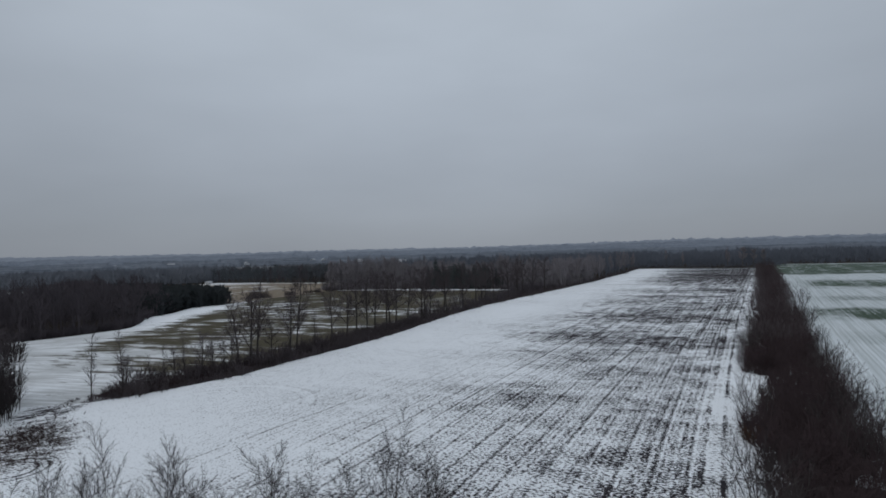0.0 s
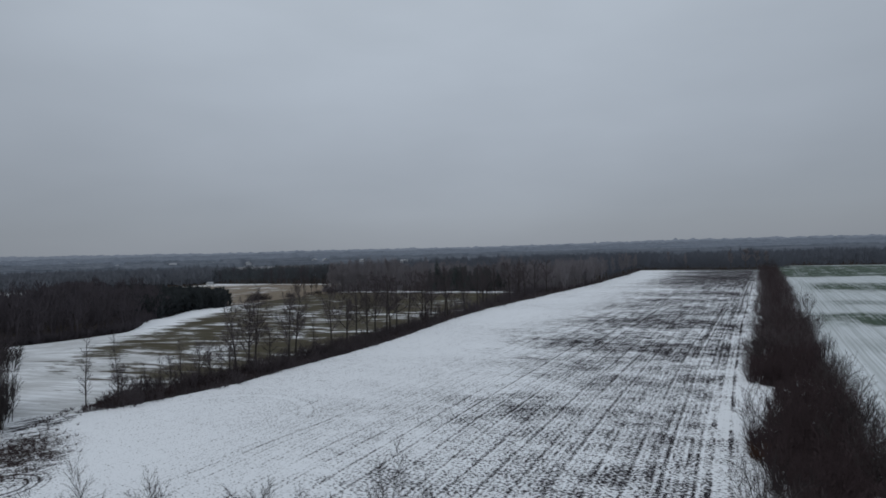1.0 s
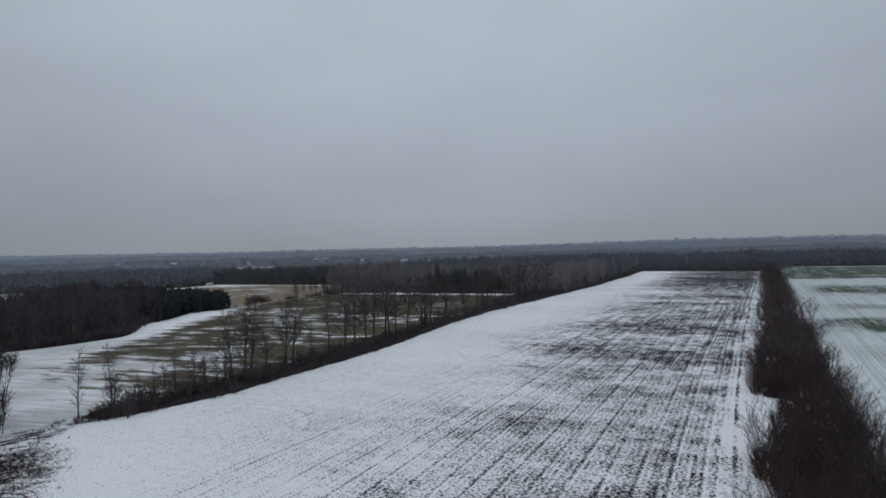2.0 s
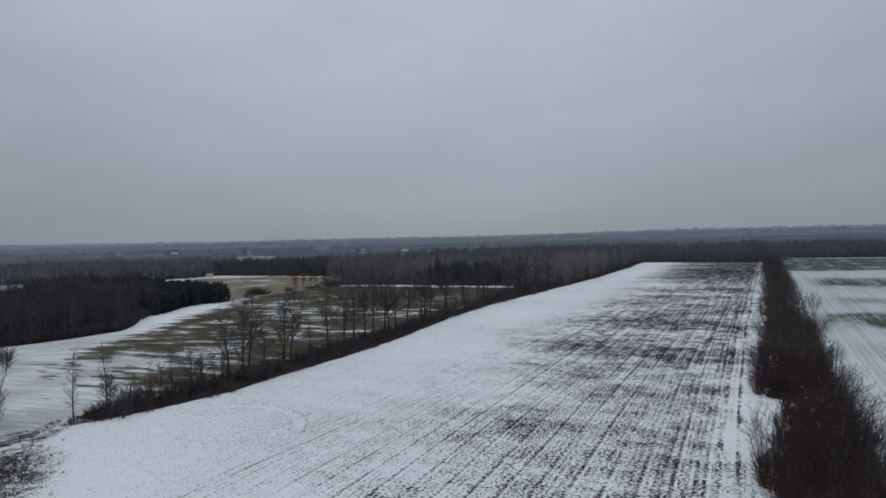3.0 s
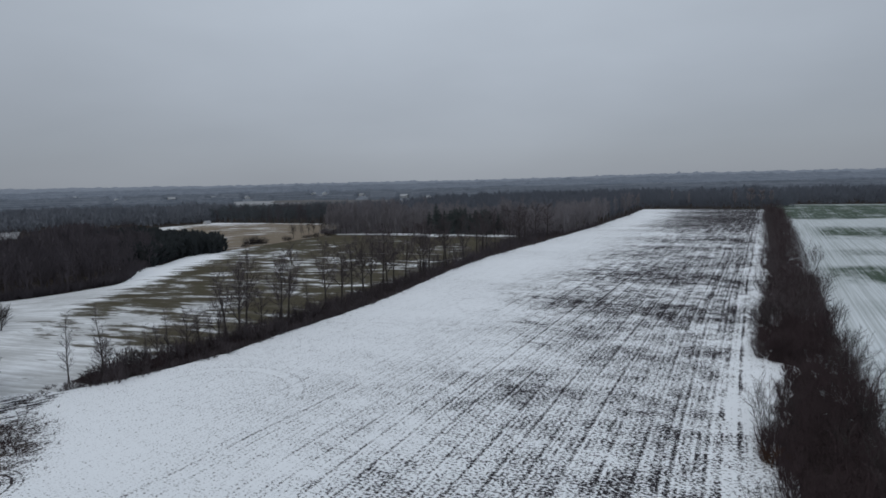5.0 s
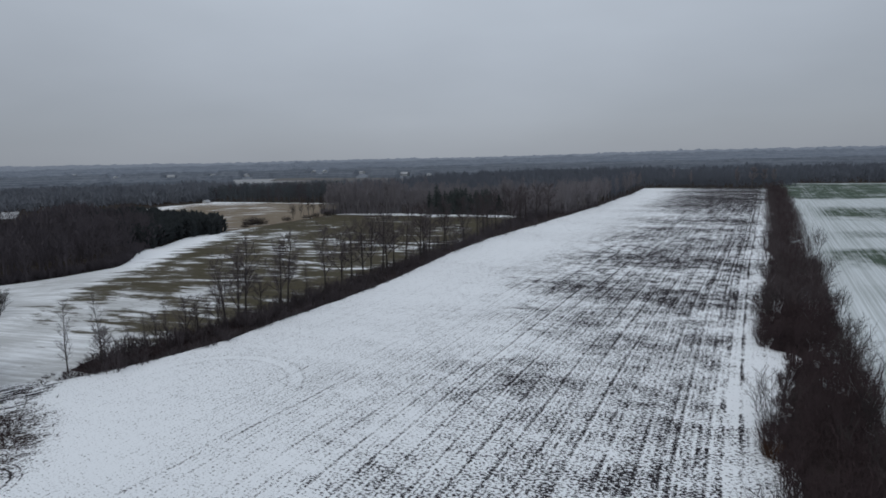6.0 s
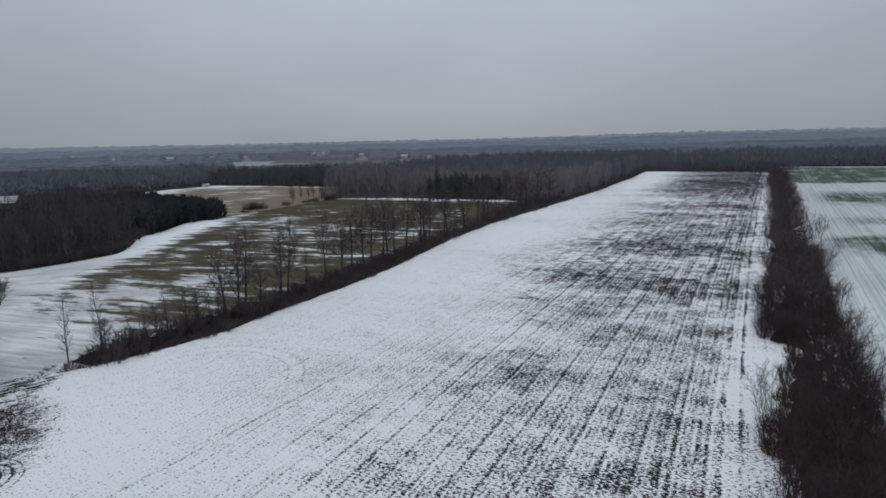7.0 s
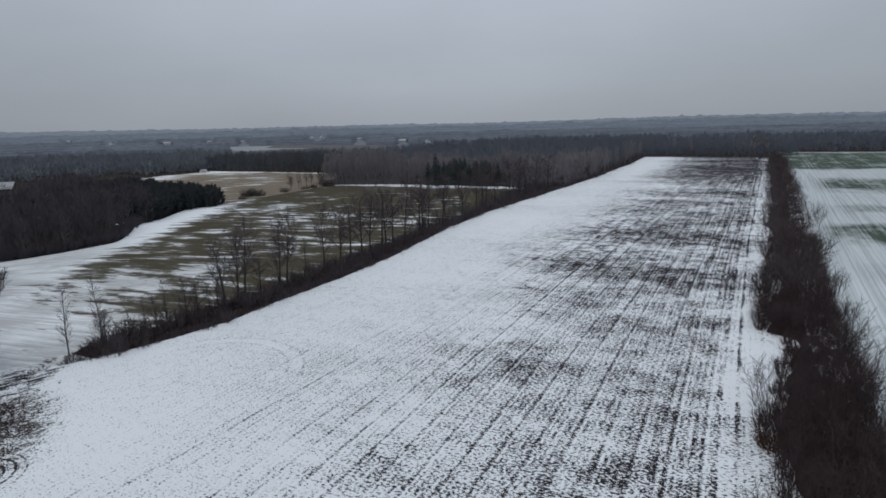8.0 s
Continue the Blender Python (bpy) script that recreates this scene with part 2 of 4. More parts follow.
def streaked_grass():
    n = Nodes("brown_grass_under_snow_streaks", 0.9)
    x, y, _ = n.axis(n.place)
    # the tractor's passes: long parallel lines that turn round at the south-west end
    dx, dy = n.math("ADD", x, 104.0), n.math("SUBTRACT", y, 50.0)
    ahead = n.math("ADD", n.math("MULTIPLY", dx, 0.99), n.math("MULTIPLY", dy, 0.14))
    aside = n.math("SUBTRACT", n.math("MULTIPLY", dx, 0.14), n.math("MULTIPLY", dy, 0.99))
    behind = n.math("MINIMUM", ahead, 0.0)
    out = n.math("SQRT", n.math("ADD", n.math("MULTIPLY", aside, aside), n.math("MULTIPLY", behind, behind)))
    half = n.step(aside, -4.0, 4.0, 0.0, 3.0)
    streak = n.noise(n.vector(n.math("MULTIPLY", out, 0.30), n.math("MULTIPLY", ahead, 0.085), half), 1.0, 6, 0.68)
    comb = n.noise(n.vector(n.math("MULTIPLY", out, 1.25), n.math("MULTIPLY", ahead, 0.07), half), 1.0, 5, 0.72)
    broad = n.noise(n.mapped(shift=(7, 3, 0)), 0.045, 3)
    rim = n.math("ADD", n.math("ADD", x, n.math("MULTIPLY", y, 0.48)), n.math("MULTIPLY", broad, 8.0))
    edge = n.step(rim, -86.0, -68.0, 0.30, 0.0)
    front = n.math("ADD", n.step(n.math("ADD", y, n.math("MULTIPLY", broad, 8.0)), 54.0, 68.0, 0.24, 0.0), n.math("MULTIPLY", n.step(y, 66.0, 88.0, 0.11, 0.0), n.step(n.math("ADD", x, n.math("MULTIPLY", y, 0.3)), -80.0, -62.0, 1.0, 0.1)))
    pool = n.math("SQRT", n.math("ADD", n.math("POWER", n.math("ADD", x, 92.0), 2.0), n.math("POWER", n.math("MULTIPLY", n.math("SUBTRACT", y, 69.0), 1.3), 2.0)))
    north = n.math("ADD", n.step(y, 229.0, 236.0, 0.0, 0.3), n.step(y, 150.0, 190.0, 0.0, -0.08))
    zones = n.math("ADD", n.math("ADD", edge, front), n.math("ADD", north, n.step(pool, 3.0, 12.0, 0.07, 0.0)))
    value = n.math("ADD", n.math("ADD", n.math("MULTIPLY", n.math("SUBTRACT", streak, 0.5), 1.1), n.math("MULTIPLY", n.math("SUBTRACT", broad, 0.5), 0.45)), n.math("ADD", zones, 0.487))
    value = n.math("ADD", value, n.math("MULTIPLY", n.math("SUBTRACT", comb, 0.5), 0.55))
    snow = n.step(value, 0.535, 0.63)
    grass = n.mix(n.noise(n.place, 0.05, 4), (0.076, 0.075, 0.040), (0.096, 0.078, 0.054))
    grass = n.mix(n.noise(n.place, 1.5, 4, 0.7), grass, (0.052, 0.044, 0.032))
    grass = n.mix(n.step(value, 0.44, 0.545, 0.0, 0.35), grass, (0.20, 0.195, 0.185))
    grass = n.mix(n.step(comb, 0.45, 0.7, 0.0, 0.5), grass, (0.044, 0.036, 0.028))
    worn = n.math("MULTIPLY", n.step(n.math("ADD", n.math("MULTIPLY", comb, 0.62), n.math("MULTIPLY", n.noise(n.place, 0.09, 5, 0.65), 0.38)), 0.36, 0.60, 0.10, 0.85), n.step(y, 80.0, 106.0, 1.0, 0.10))
    white = n.mix(worn, (0.79, 0.81, 0.84), (0.36, 0.365, 0.365))
    return n.done(n.mix(snow, grass, white), streak, 0.3, 0.2)


def stubble():
    n = Nodes("yellow_stubble_with_snow", 0.95)
    x, y, _ = n.axis(n.place)
    line = n.noise(n.mapped(turn=50.0, scale=(0.34, 0.05, 1)), 1.0, 5, 0.65)
    fine = n.noise(n.mapped(turn=50.0, scale=(0.8, 0.02, 1)), 1.0, 4, 0.7)
    west = n.step(n.math("ADD", x, n.math("MULTIPLY", y, -0.35)), -390.0, -345.0, 0.17, 0.0)
    far = n.step(y, 286.0, 292.0, 0.0, 0.16)
    snow = n.step(n.math("ADD", n.math("ADD", line, n.math("MULTIPLY", n.noise(n.place, 0.02, 3), 0.4)), n.math("ADD", west, far)), 0.77, 0.90)
    base = n.mix(n.noise(n.place, 0.15, 4), (0.165, 0.133, 0.100), (0.235, 0.195, 0.150))
    base = n.mix(n.step(fine, 0.45, 0.65, 0.0, 0.55), base, (0.11, 0.092, 0.075))
    return n.done(n.mix(snow, base, SNOW), line, 0.3, 0.2)


def winter_wheat():
    n = Nodes("green_wheat_through_snow", 0.9)
    x, y, _ = n.axis(n.mapped(turn=ROWS))  # across the drill rows, along them
    drill = n.noise(n.mapped(turn=ROWS, scale=(2.6, 0.012, 1)), 1.0, 5, 0.75)
    patch = n.noise(n.mapped(turn=ROWS + 8, scale=(0.07, 0.05, 1), shift=(3.3, 1.2, 0)), 1.0, 5, 0.6)
    wavy = n.math("ADD", y, n.math("MULTIPLY", n.math("SUBTRACT", patch, 0.5), 34.0))
    lean = n.math("SUBTRACT", wavy, n.math("MULTIPLY", x, 0.10))
    value = n.step(lean, 346.0, 364.0, 0.0, 0.85)
    for middle, half, depth, start in ((276.0, 34.0, 0.72, 12.0), (160.0, 17.0, 1.1, 8.0), (205.0, 12.0, 0.32, 12.0), (120.0, 14.0, 0.25, 10.0)):
        band = n.step(n.math("ABSOLUTE", n.math("SUBTRACT", lean, middle)), 0.25 * half, half, depth, 0.0)
        value = n.math("ADD", value, n.math("MULTIPLY", band, n.step(x, start, start + 12.0)))
    value = n.math("SUBTRACT", value, n.step(y, 505.0, 525.0, 0.0, 0.7))
    value = n.math("MULTIPLY", value, n.step(patch, 0.28, 0.62, 0.45, 1.1))
    thin = n.noise(n.mapped(turn=ROWS, scale=(0.5, 0.12, 1)), 1.0, 5, 0.7)
    value = n.math("MULTIPLY", value, n.step(thin, 0.34, 0.62, 0.68, 1.2))
    value = n.math("ADD", value, n.math("ADD", n.math("MULTIPLY", n.step(drill, 0.40, 0.62), 0.32), n.step(y, 100.0, 180.0, 0.04, 0.16)), clamp=True)
    tram = n.math("ABSOLUTE", n.math("SUBTRACT", n.math("FRACT", n.math("DIVIDE", n.math("ADD", x, 3.0), 14.0)), 0.5))
    wheel = n.step(n.math("ABSOLUTE", n.math("SUBTRACT", tram, 0.06)), 0.008, 0.018, 0.28, 0.0)
    leaf = n.mix(n.noise(n.place, 0.6, 4), (0.036, 0.056, 0.037), (0.066, 0.088, 0.060))
    leaf = n.mix(n.step(drill, 0.36, 0.60, 0.2, 1.0), (0.10, 0.13, 0.115), leaf)
    snow = n.mix(n.noise(n.place, 0.06, 3), (0.66, 0.695, 0.72), (0.60, 0.64, 0.67))
    field = n.mix(value, snow, leaf)
    field = n.mix(n.math("MULTIPLY", wheel, n.step(value, 0.15, 0.5, 0.25, 1.0)), field, (0.60, 0.64, 0.67))
    return n.done(field, drill, 0.4, 0.1)


def woodland_floor():
    n = Nodes("dark_leaf_litter", 0.95)
    c = n.mix(n.noise(n.place, 0.8, 4), (0.022, 0.018, 0.016), (0.050, 0.040, 0.034))
    snow = n.step(n.noise(n.place, 0.06, 5, 0.65), 0.66, 0.74)
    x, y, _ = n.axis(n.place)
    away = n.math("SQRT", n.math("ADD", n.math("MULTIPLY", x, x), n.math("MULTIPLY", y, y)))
    c = n.mix(n.step(away, 640.0, 800.0), c, n.mix(n.noise(n.place, 0.02, 5, 0.65), (0.13, 0.145, 0.17), (0.22, 0.24, 0.275)))  # snowy floor of the far woods, toned to match their painted haze
    return n.done(n.mix(snow, c, (0.5, 0.53, 0.57)), n.noise(n.place, 3.0, 3), 0.4, 0.1)


def litter():
    n = Nodes("brush_litter", 0.95)
    c = n.mix(n.noise(n.place, 2.6, 5, 0.7), (0.014, 0.011, 0.012), (0.062, 0.048, 0.046))
    snow = n.step(n.noise(n.place, 1.1, 5, 0.7), 0.69, 0.77)
    return n.done(n.mix(snow, c, (0.6, 0.62, 0.66)), n.noise(n.place, 3.0, 3), 0.5, 0.1)


def bark(name, dark, light, scale=3.0, rough=0.9):
    n = Nodes(name, rough)
    c = n.mix(n.noise(n.mapped(scale=(1, 1, 0.25)), scale, 4), dark, light)
    c = n.mix(n.math("MULTIPLY", n.random(), 0.45), c, tuple(0.5 * (p + q) * 0.7 for p, q in zip(dark, light)))
    return n.done(c, n.noise(n.mapped(scale=(1, 1, 0.2)), scale * 6, 3), 0.4, 0.03)


def twigs(name, one, two):
    n = Nodes(name, 0.85)
    return n.done(n.mix(n.island(), n.mix(n.noise(n.place, 0.05, 3), one, two), tuple(0.5 * (p + q) for p, q in zip(one, two))))


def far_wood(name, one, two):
    """Woods whose tone changes from stand to stand; the colours passed in hold the haze."""
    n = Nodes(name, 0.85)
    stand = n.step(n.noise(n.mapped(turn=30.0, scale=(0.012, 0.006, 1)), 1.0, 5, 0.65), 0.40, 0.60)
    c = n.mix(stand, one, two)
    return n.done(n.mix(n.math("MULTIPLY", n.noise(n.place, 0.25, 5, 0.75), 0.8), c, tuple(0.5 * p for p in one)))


M_FIELD, M_GRASS, M_STUBBLE, M_WHEAT = ploughed_snow(), streaked_grass(), stubble(), winter_wheat()
M_FLOOR, M_LITTER = woodland_floor(), litter()
M_BARK = bark("grey_brown_bark", (0.036, 0.031, 0.029), (0.090, 0.080, 0.075))
M_PALE = bark("pale_grey_bark", (0.080, 0.074, 0.072), (0.150, 0.141, 0.135))
M_TWIG = twigs("brown_twigs", (0.030, 0.026, 0.027), (0.058, 0.050, 0.050))
# brown twigs lightened in colour to stand in for haze on the west hedgerow
M_HEDGE = twigs("hazed_hedge_twigs", (0.056, 0.046, 0.050), (0.100, 0.086, 0.090))
M_BRUSH = twigs("reddish_brush_twigs", (0.040, 0.028, 0.030), (0.075, 0.056, 0.058))
# brush of the farther hedge, lightened in base colour in place of haze
M_BEYOND = twigs("hazed_brush_twigs", (0.066, 0.054, 0.057), (0.108, 0.091, 0.094))
M_FAN = twigs("pale_grey_twigs", (0.052, 0.045, 0.045), (0.086, 0.076, 0.075))
M_RUST = twigs("rust_brown_twigs", (0.055, 0.030, 0.020), (0.095, 0.055, 0.036))
# rim of the north wood: twigs lightened so that the colour carries haze
M_RIM = twigs("hazed_rim_twigs", (0.152, 0.143, 0.156), (0.232, 0.214, 0.225))
M_WOOD = twigs("dark_wood_twigs", (0.058, 0.050, 0.057), (0.106, 0.094, 0.103))
# blue-grey put into the twig colour as haze over the deeper north wood
M_GREYWOOD = twigs("hazed_wood_twigs", (0.095, 0.106, 0.130), (0.138, 0.149, 0.174))
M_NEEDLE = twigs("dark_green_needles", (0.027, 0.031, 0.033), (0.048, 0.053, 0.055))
# far belt: needle colour made bluer and paler as painted haze
M_BELT = twigs("hazed_belt_needles", (0.062, 0.071, 0.078), (0.098, 0.108, 0.118))
# needle colour lightened to allow for haze at some 250 m
M_SPRUCE = twigs("green_black_needles", (0.048, 0.056, 0.057), (0.076, 0.086, 0.084))
# mid-distance woods, their base colour paled to imitate haze
M_MIDWOOD = twigs("hazed_mid_wood", (0.120, 0.131, 0.154), (0.178, 0.188, 0.212))
# far woods: haze painted into the base colour, paler and bluer than near twigs
M_FARWOOD = far_wood("hazed_far_wood", (0.105, 0.121, 0.149), (0.200, 0.220, 0.256))
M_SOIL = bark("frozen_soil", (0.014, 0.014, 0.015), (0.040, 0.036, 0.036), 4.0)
# the ridges carry more of the painted haze, the horizon the most
M_RIDGE = far_wood("hazed_ridge_wood", (0.160, 0.185, 0.228), (0.250, 0.277, 0.325))
M_HORIZON = far_wood("hazed_horizon_wood", (0.250, 0.277, 0.325), (0.310, 0.338, 0.392))


# ---- mesh tools ----
class Shape:
    """Triangles gathered from tapered tubes and spikes."""

    def __init__(self):
        self.v, self.t = [], []

    def tube(self, pts, radii, sides):
        base = len(self.v)
        for i, (p, r) in enumerate(zip(pts, radii)):
            d = (pts[min(i + 1, len(pts) - 1)] - pts[max(i - 1, 0)]).normalized()
            u = d.orthogonal().normalized()
            w = d.cross(u)
            for k in range(sides):
                a = 2 * math.pi * k / sides
                self.v.append(p + r * (math.cos(a) * u + math.sin(a) * w))
        for i in range(len(pts) - 1):
            for k in range(sides):
                a, b = base + i * sides + k, base + i * sides + (k + 1) % sides
                self.t += [(a, b, b + sides), (a, b + sides, a + sides)]

    def spike(self, p, q, r):
        d = (q - p).normalized()
        u = d.orthogonal().normalized()
        w = d.cross(u)
        base = len(self.v)
        self.v += [p + r * u, p + r * (-0.5 * u + 0.87 * w), p + r * (-0.5 * u - 0.87 * w), q]
        self.t += [(base, base + 1, base + 3), (base + 1, base + 2, base + 3), (base + 2, base, base + 3)]

    def arrays(self):
        return np.array([tuple(p) for p in self.v], float).reshape(-1, 3), np.array(self.t, int).reshape(-1, 3)


def mesh_from(name, v, t, material, smooth=False):
    me = bpy.data.meshes.new(name)
    me.vertices.add(len(v))
    me.vertices.foreach_set("co", np.asarray(v, np.float32).ravel())
    me.loops.add(3 * len(t))
    me.loops.foreach_set("vertex_index", np.asarray(t, np.int32).ravel())
    me.polygons.add(len(t))
    me.polygons.foreach_set("loop_start", np.arange(0, 3 * len(t), 3, dtype=np.int32))
    me.polygons.foreach_set("use_smooth", np.full(len(t), smooth))
    me.update(calc_edges=True)
    me.materials.append(material)
    return me


def solid(name, shape, material, parent=None, label=""):
    v, t = shape.arrays()
    ob = new(name, mesh_from(name, v, t, material))
    ob.parent = parent
    return tagged(ob, label)


def massed(name, templates, spots, material):
    """One mesh of many plants: spots are rows of template, x, y, z, turn, width, height."""
    vs, ts, base = [], [], 0
    for k, (v, t) in enumerate(templates):
        rows = spots[spots[:, 0] == k]
        if not len(rows):
            continue
        c, s = np.cos(rows[:, 4])[:, None], np.sin(rows[:, 4])[:, None]
        x = (v[None, :, 0] * c - v[None, :, 1] * s) * rows[:, 5][:, None] + rows[:, 1][:, None]
        y = (v[None, :, 0] * s + v[None, :, 1] * c) * rows[:, 5][:, None] + rows[:, 2][:, None]
        z = v[None, :, 2] * rows[:, 6][:, None] + rows[:, 3][:, None]
        vs.append(np.stack([x, y, z], -1).reshape(-1, 3))
        ts.append((t[None] + (np.arange(len(rows)) * len(v))[:, None, None] + base).reshape(-1, 3))
        base += len(rows) * len(v)
    return new(name, mesh_from(name, np.concatenate(vs), np.concatenate(ts), material))


def ground_height(x, y):
    """Level fields; from 700 m outwards the land swells to low wooded hills."""
    r = np.hypot(x, y)
    f = np.clip((r - 700) / 1900, 0, 1)
    f = f * f * (3 - 2 * f)
    roll = 0.5 + 0.3 * np.sin(x * 0.0021 + 1.0) + 0.2 * np.sin(x * 0.0052 + y * 0.001)
    return f * (14 + 9 * roll)


def inside(px, py, poly):
    hit = np.zeros(len(px), bool)
    for (x0, y0), (x1, y1) in zip(poly, poly[1:] + poly[:1]):
        if y0 != y1:
            hit ^= ((y0 > py) != (y1 > py)) & (px < (x1 - x0) * (py - y0) / (y1 - y0) + x0)
    return hit


def sown(rng, poly, step, jitter=0.45):
    """Uneven spots that fill an outline."""
    xs, ys = [p[0] for p in poly], [p[1] for p in poly]
    gx, gy = np.meshgrid(np.arange(min(xs), max(xs), step), np.arange(min(ys), max(ys), step))
    gx, gy = gx.ravel(), gy.ravel()
    gx = gx + rng.uniform(-jitter, jitter, len(gx)) * step
    gy = gy + rng.uniform(-jitter, jitter, len(gy)) * step
    keep = inside(gx, gy, poly)
    return gx[keep], gy[keep]


def spots_at(rng, x, y, kinds, width, height):
    n = len(x)
    return np.stack([rng.integers(0, kinds, n), x, y, ground_height(x, y), rng.uniform(0, 6.28, n), rng.uniform(*width, n), rng.uniform(*height, n)], 1)


def bent(line, y):
    return np.interp(y, [p[1] for p in line], [p[0] for p in line])


def field_sheet(name, west, east, y0, y1, dy, columns, z, bumps, material, ragged=0.3):
    """A field between two border lines (x at y), lightly uneven."""
    ys = np.arange(y0, y1 + dy / 2, dy)
    v = []
    for y in ys:
        a = bent(west, y) + ragged * noise.noise(Vector((1.3, y * 0.35, 4)))
        b = bent(east, y) + ragged * noise.noise(Vector((9.3, y * 0.35, 8)))
        for k in range(columns + 1):
            x = a + (b - a) * k / columns
            v.append((x, y, z + bumps * noise.noise(Vector((x * 0.09, y * 0.06, z))) + 0.4 * bumps * noise.noise(Vector((x * 0.8, y * 0.3, z)))))
    t, w = [], columns + 1
    for j in range(len(ys) - 1):
        for k in range(columns):
            p = j * w + k
            t += [(p, p + 1, p + w + 1), (p, p + w + 1, p + w)]
    return new(name, mesh_from(name, np.array(v), np.array(t), material, True))


# ---- plan of the land ----
WEST_HEDGE = [(-84, -40), (-80, 20), (-77, 36), (-71, 40), (-68, 42), (-65, 47), (-63, 53), (-61, 61), (-61, 72), (-60, 87), (-60, 107), (-63, 140), (-63, 172), (-60, 205), (-57, 242), (-53, 296), (-52, 340), (-50, 374), (-50, 455)]
EAST_HEDGE = [(5.5, -40), (5.5, 46), (5.2, 50), (4.2, 54), (4.4, 56), (5.6, 61), (7.1, 72), (8.0, 77), (7.8, 81), (5.3, 82.5), (6.4, 95), (8.6, 126), (11, 140), (10, 167), (14.1, 212), (17.2, 264), (27, 426), (28, 460)]
EAST_BACK = [(14.5, -40), (15.0, 50), (15.4, 57), (14.2, 59.5), (14.4, 63), (15.6, 66), (15.6, 80), (16.4, 95), (18.0, 118), (21, 160), (23, 190), (29, 270), (36, 400), (44, 483), (46, 520)]
WOOD_EDGE = [(-140, 5), (-137, 74), (-134, 84), (-133, 97), (-136, 102), (-147, 114), (-160, 117), (-160, 120), (-155, 124), (-154, 128), (-165, 148), (-163, 163), (-163, 188), (-164, 197), (-162, 229)]

# ---- ground ----
rings = [0, 60, 150, 300, 500, 700, 850, 1000, 1200, 1400, 1600, 1800, 2000, 2200, 2400, 2600, 2800, 3200, 3800, 4700]
gv, gt = [], []
for r in rings:
    for k in range(96):
        a = 2 * math.pi * k / 96
        x, y = r * math.sin(a), r * math.cos(a)
        gv.append((x, y, float(ground_height(x, y))))
for j in range(len(rings) - 1):
    for k in range(96):
        p, q = j * 96 + k, j * 96 + (k + 1) % 96
        gt += [(p, p + 96, q + 96), (p, q + 96, q)]
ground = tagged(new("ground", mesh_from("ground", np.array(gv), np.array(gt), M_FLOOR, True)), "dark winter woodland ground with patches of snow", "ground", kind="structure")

main_field = tagged(field_sheet("field_ploughed", WEST_HEDGE, [(p[0] + 3, p[1]) for p in EAST_HEDGE], -40, 458, 0.9, 90, 0.16, 0.07, M_FIELD), "ploughed field under thin patchy snow with dark furrow rows", "field", kind="structure")
grass_field = tagged(field_sheet("field_grass", WOOD_EDGE, [(-50, 20), (-64, 42), (-62, 100), (-64, 180), (-72, 236), (-76, 248)], 5, 242, 1.5, 50, 0.06, 0.04, M_GRASS), "brown grass field streaked with drifted snow", "field", kind="structure")
green_field = tagged(field_sheet("field_wheat", [(p[0] - 5, p[1]) for p in EAST_BACK], [(300, -40), (300, 520)], -40, 521, 3.0, 60, 0.18, 0.08, M_WHEAT), "winter wheat field showing green through thin snow", "field", kind="structure")
yellow_field = tagged(field_sheet("field_stubble", [(-260, 160), (-300, 200), (-306, 262), (-303, 300)], [(-163, 160), (-163, 229), (-207, 300)], 160, 296, 3.0, 30, 0.15, 0.08, M_STUBBLE), "pale yellow stubble field dusted with snow", "field", kind="structure")
# the litter's dark colour also stands in for shade beneath the brush
hedge_floor = tagged(field_sheet("hedge_floor_east", [(p[0] + 1.2, p[1]) for p in EAST_HEDGE], [(p[0] - 1.8, p[1]) for p in EAST_BACK], -40, 460, 0.8, 10, 0.18, 0.12, M_LITTER, 0.9), "dark leaf litter under the hedgerow", "ground", kind="structure")
hedge_floor_west = tagged(field_sheet("hedge_floor_west", [(-70, 43), (-71, 48), (-68, 60), (-66, 107), (-69, 140), (-69, 172), (-72, 242), (-60, 300)], [(p[0] - 0.3, p[1]) for p in WEST_HEDGE], 45, 300, 0.8, 8, 0.17, 0.12, M_LITTER, 0.9), "dark leaf litter under the hedgerow", "ground", kind="structure")


# ---- plants ----
FINEST = [0.013]  # the thinnest branch's radius


def grow(shape, rng, p, d, length, r, level, plan):
    """A branch with its branches: plan has rows of count, angle, ratio, start, sides, segments."""
    count, angle, ratio, start, sides, segs = plan[level]
    pts, dirs = [p], [d]
    for _ in range(segs):
        d = (d + Vector(rng.normal(0, 0.10 + 0.05 * level, 3)) + Vector((0, 0, 0.07))).normalized()
        pts.append(pts[-1] + d * (length / segs))
        dirs.append(d)
    if level == len(plan) - 1:
        shape.spike(pts[0], pts[-1], r)
        return
    r = max(r, 1.6 * FINEST[0])
    radii = [r * (1 - 0.7 * i / segs) for i in range(segs + 1)]
    shape.tube(pts, radii, sides)
    for c in branches(rng, pts, dirs, radii, length, plan[level]):
        grow(shape, rng, *c, level + 1, plan)


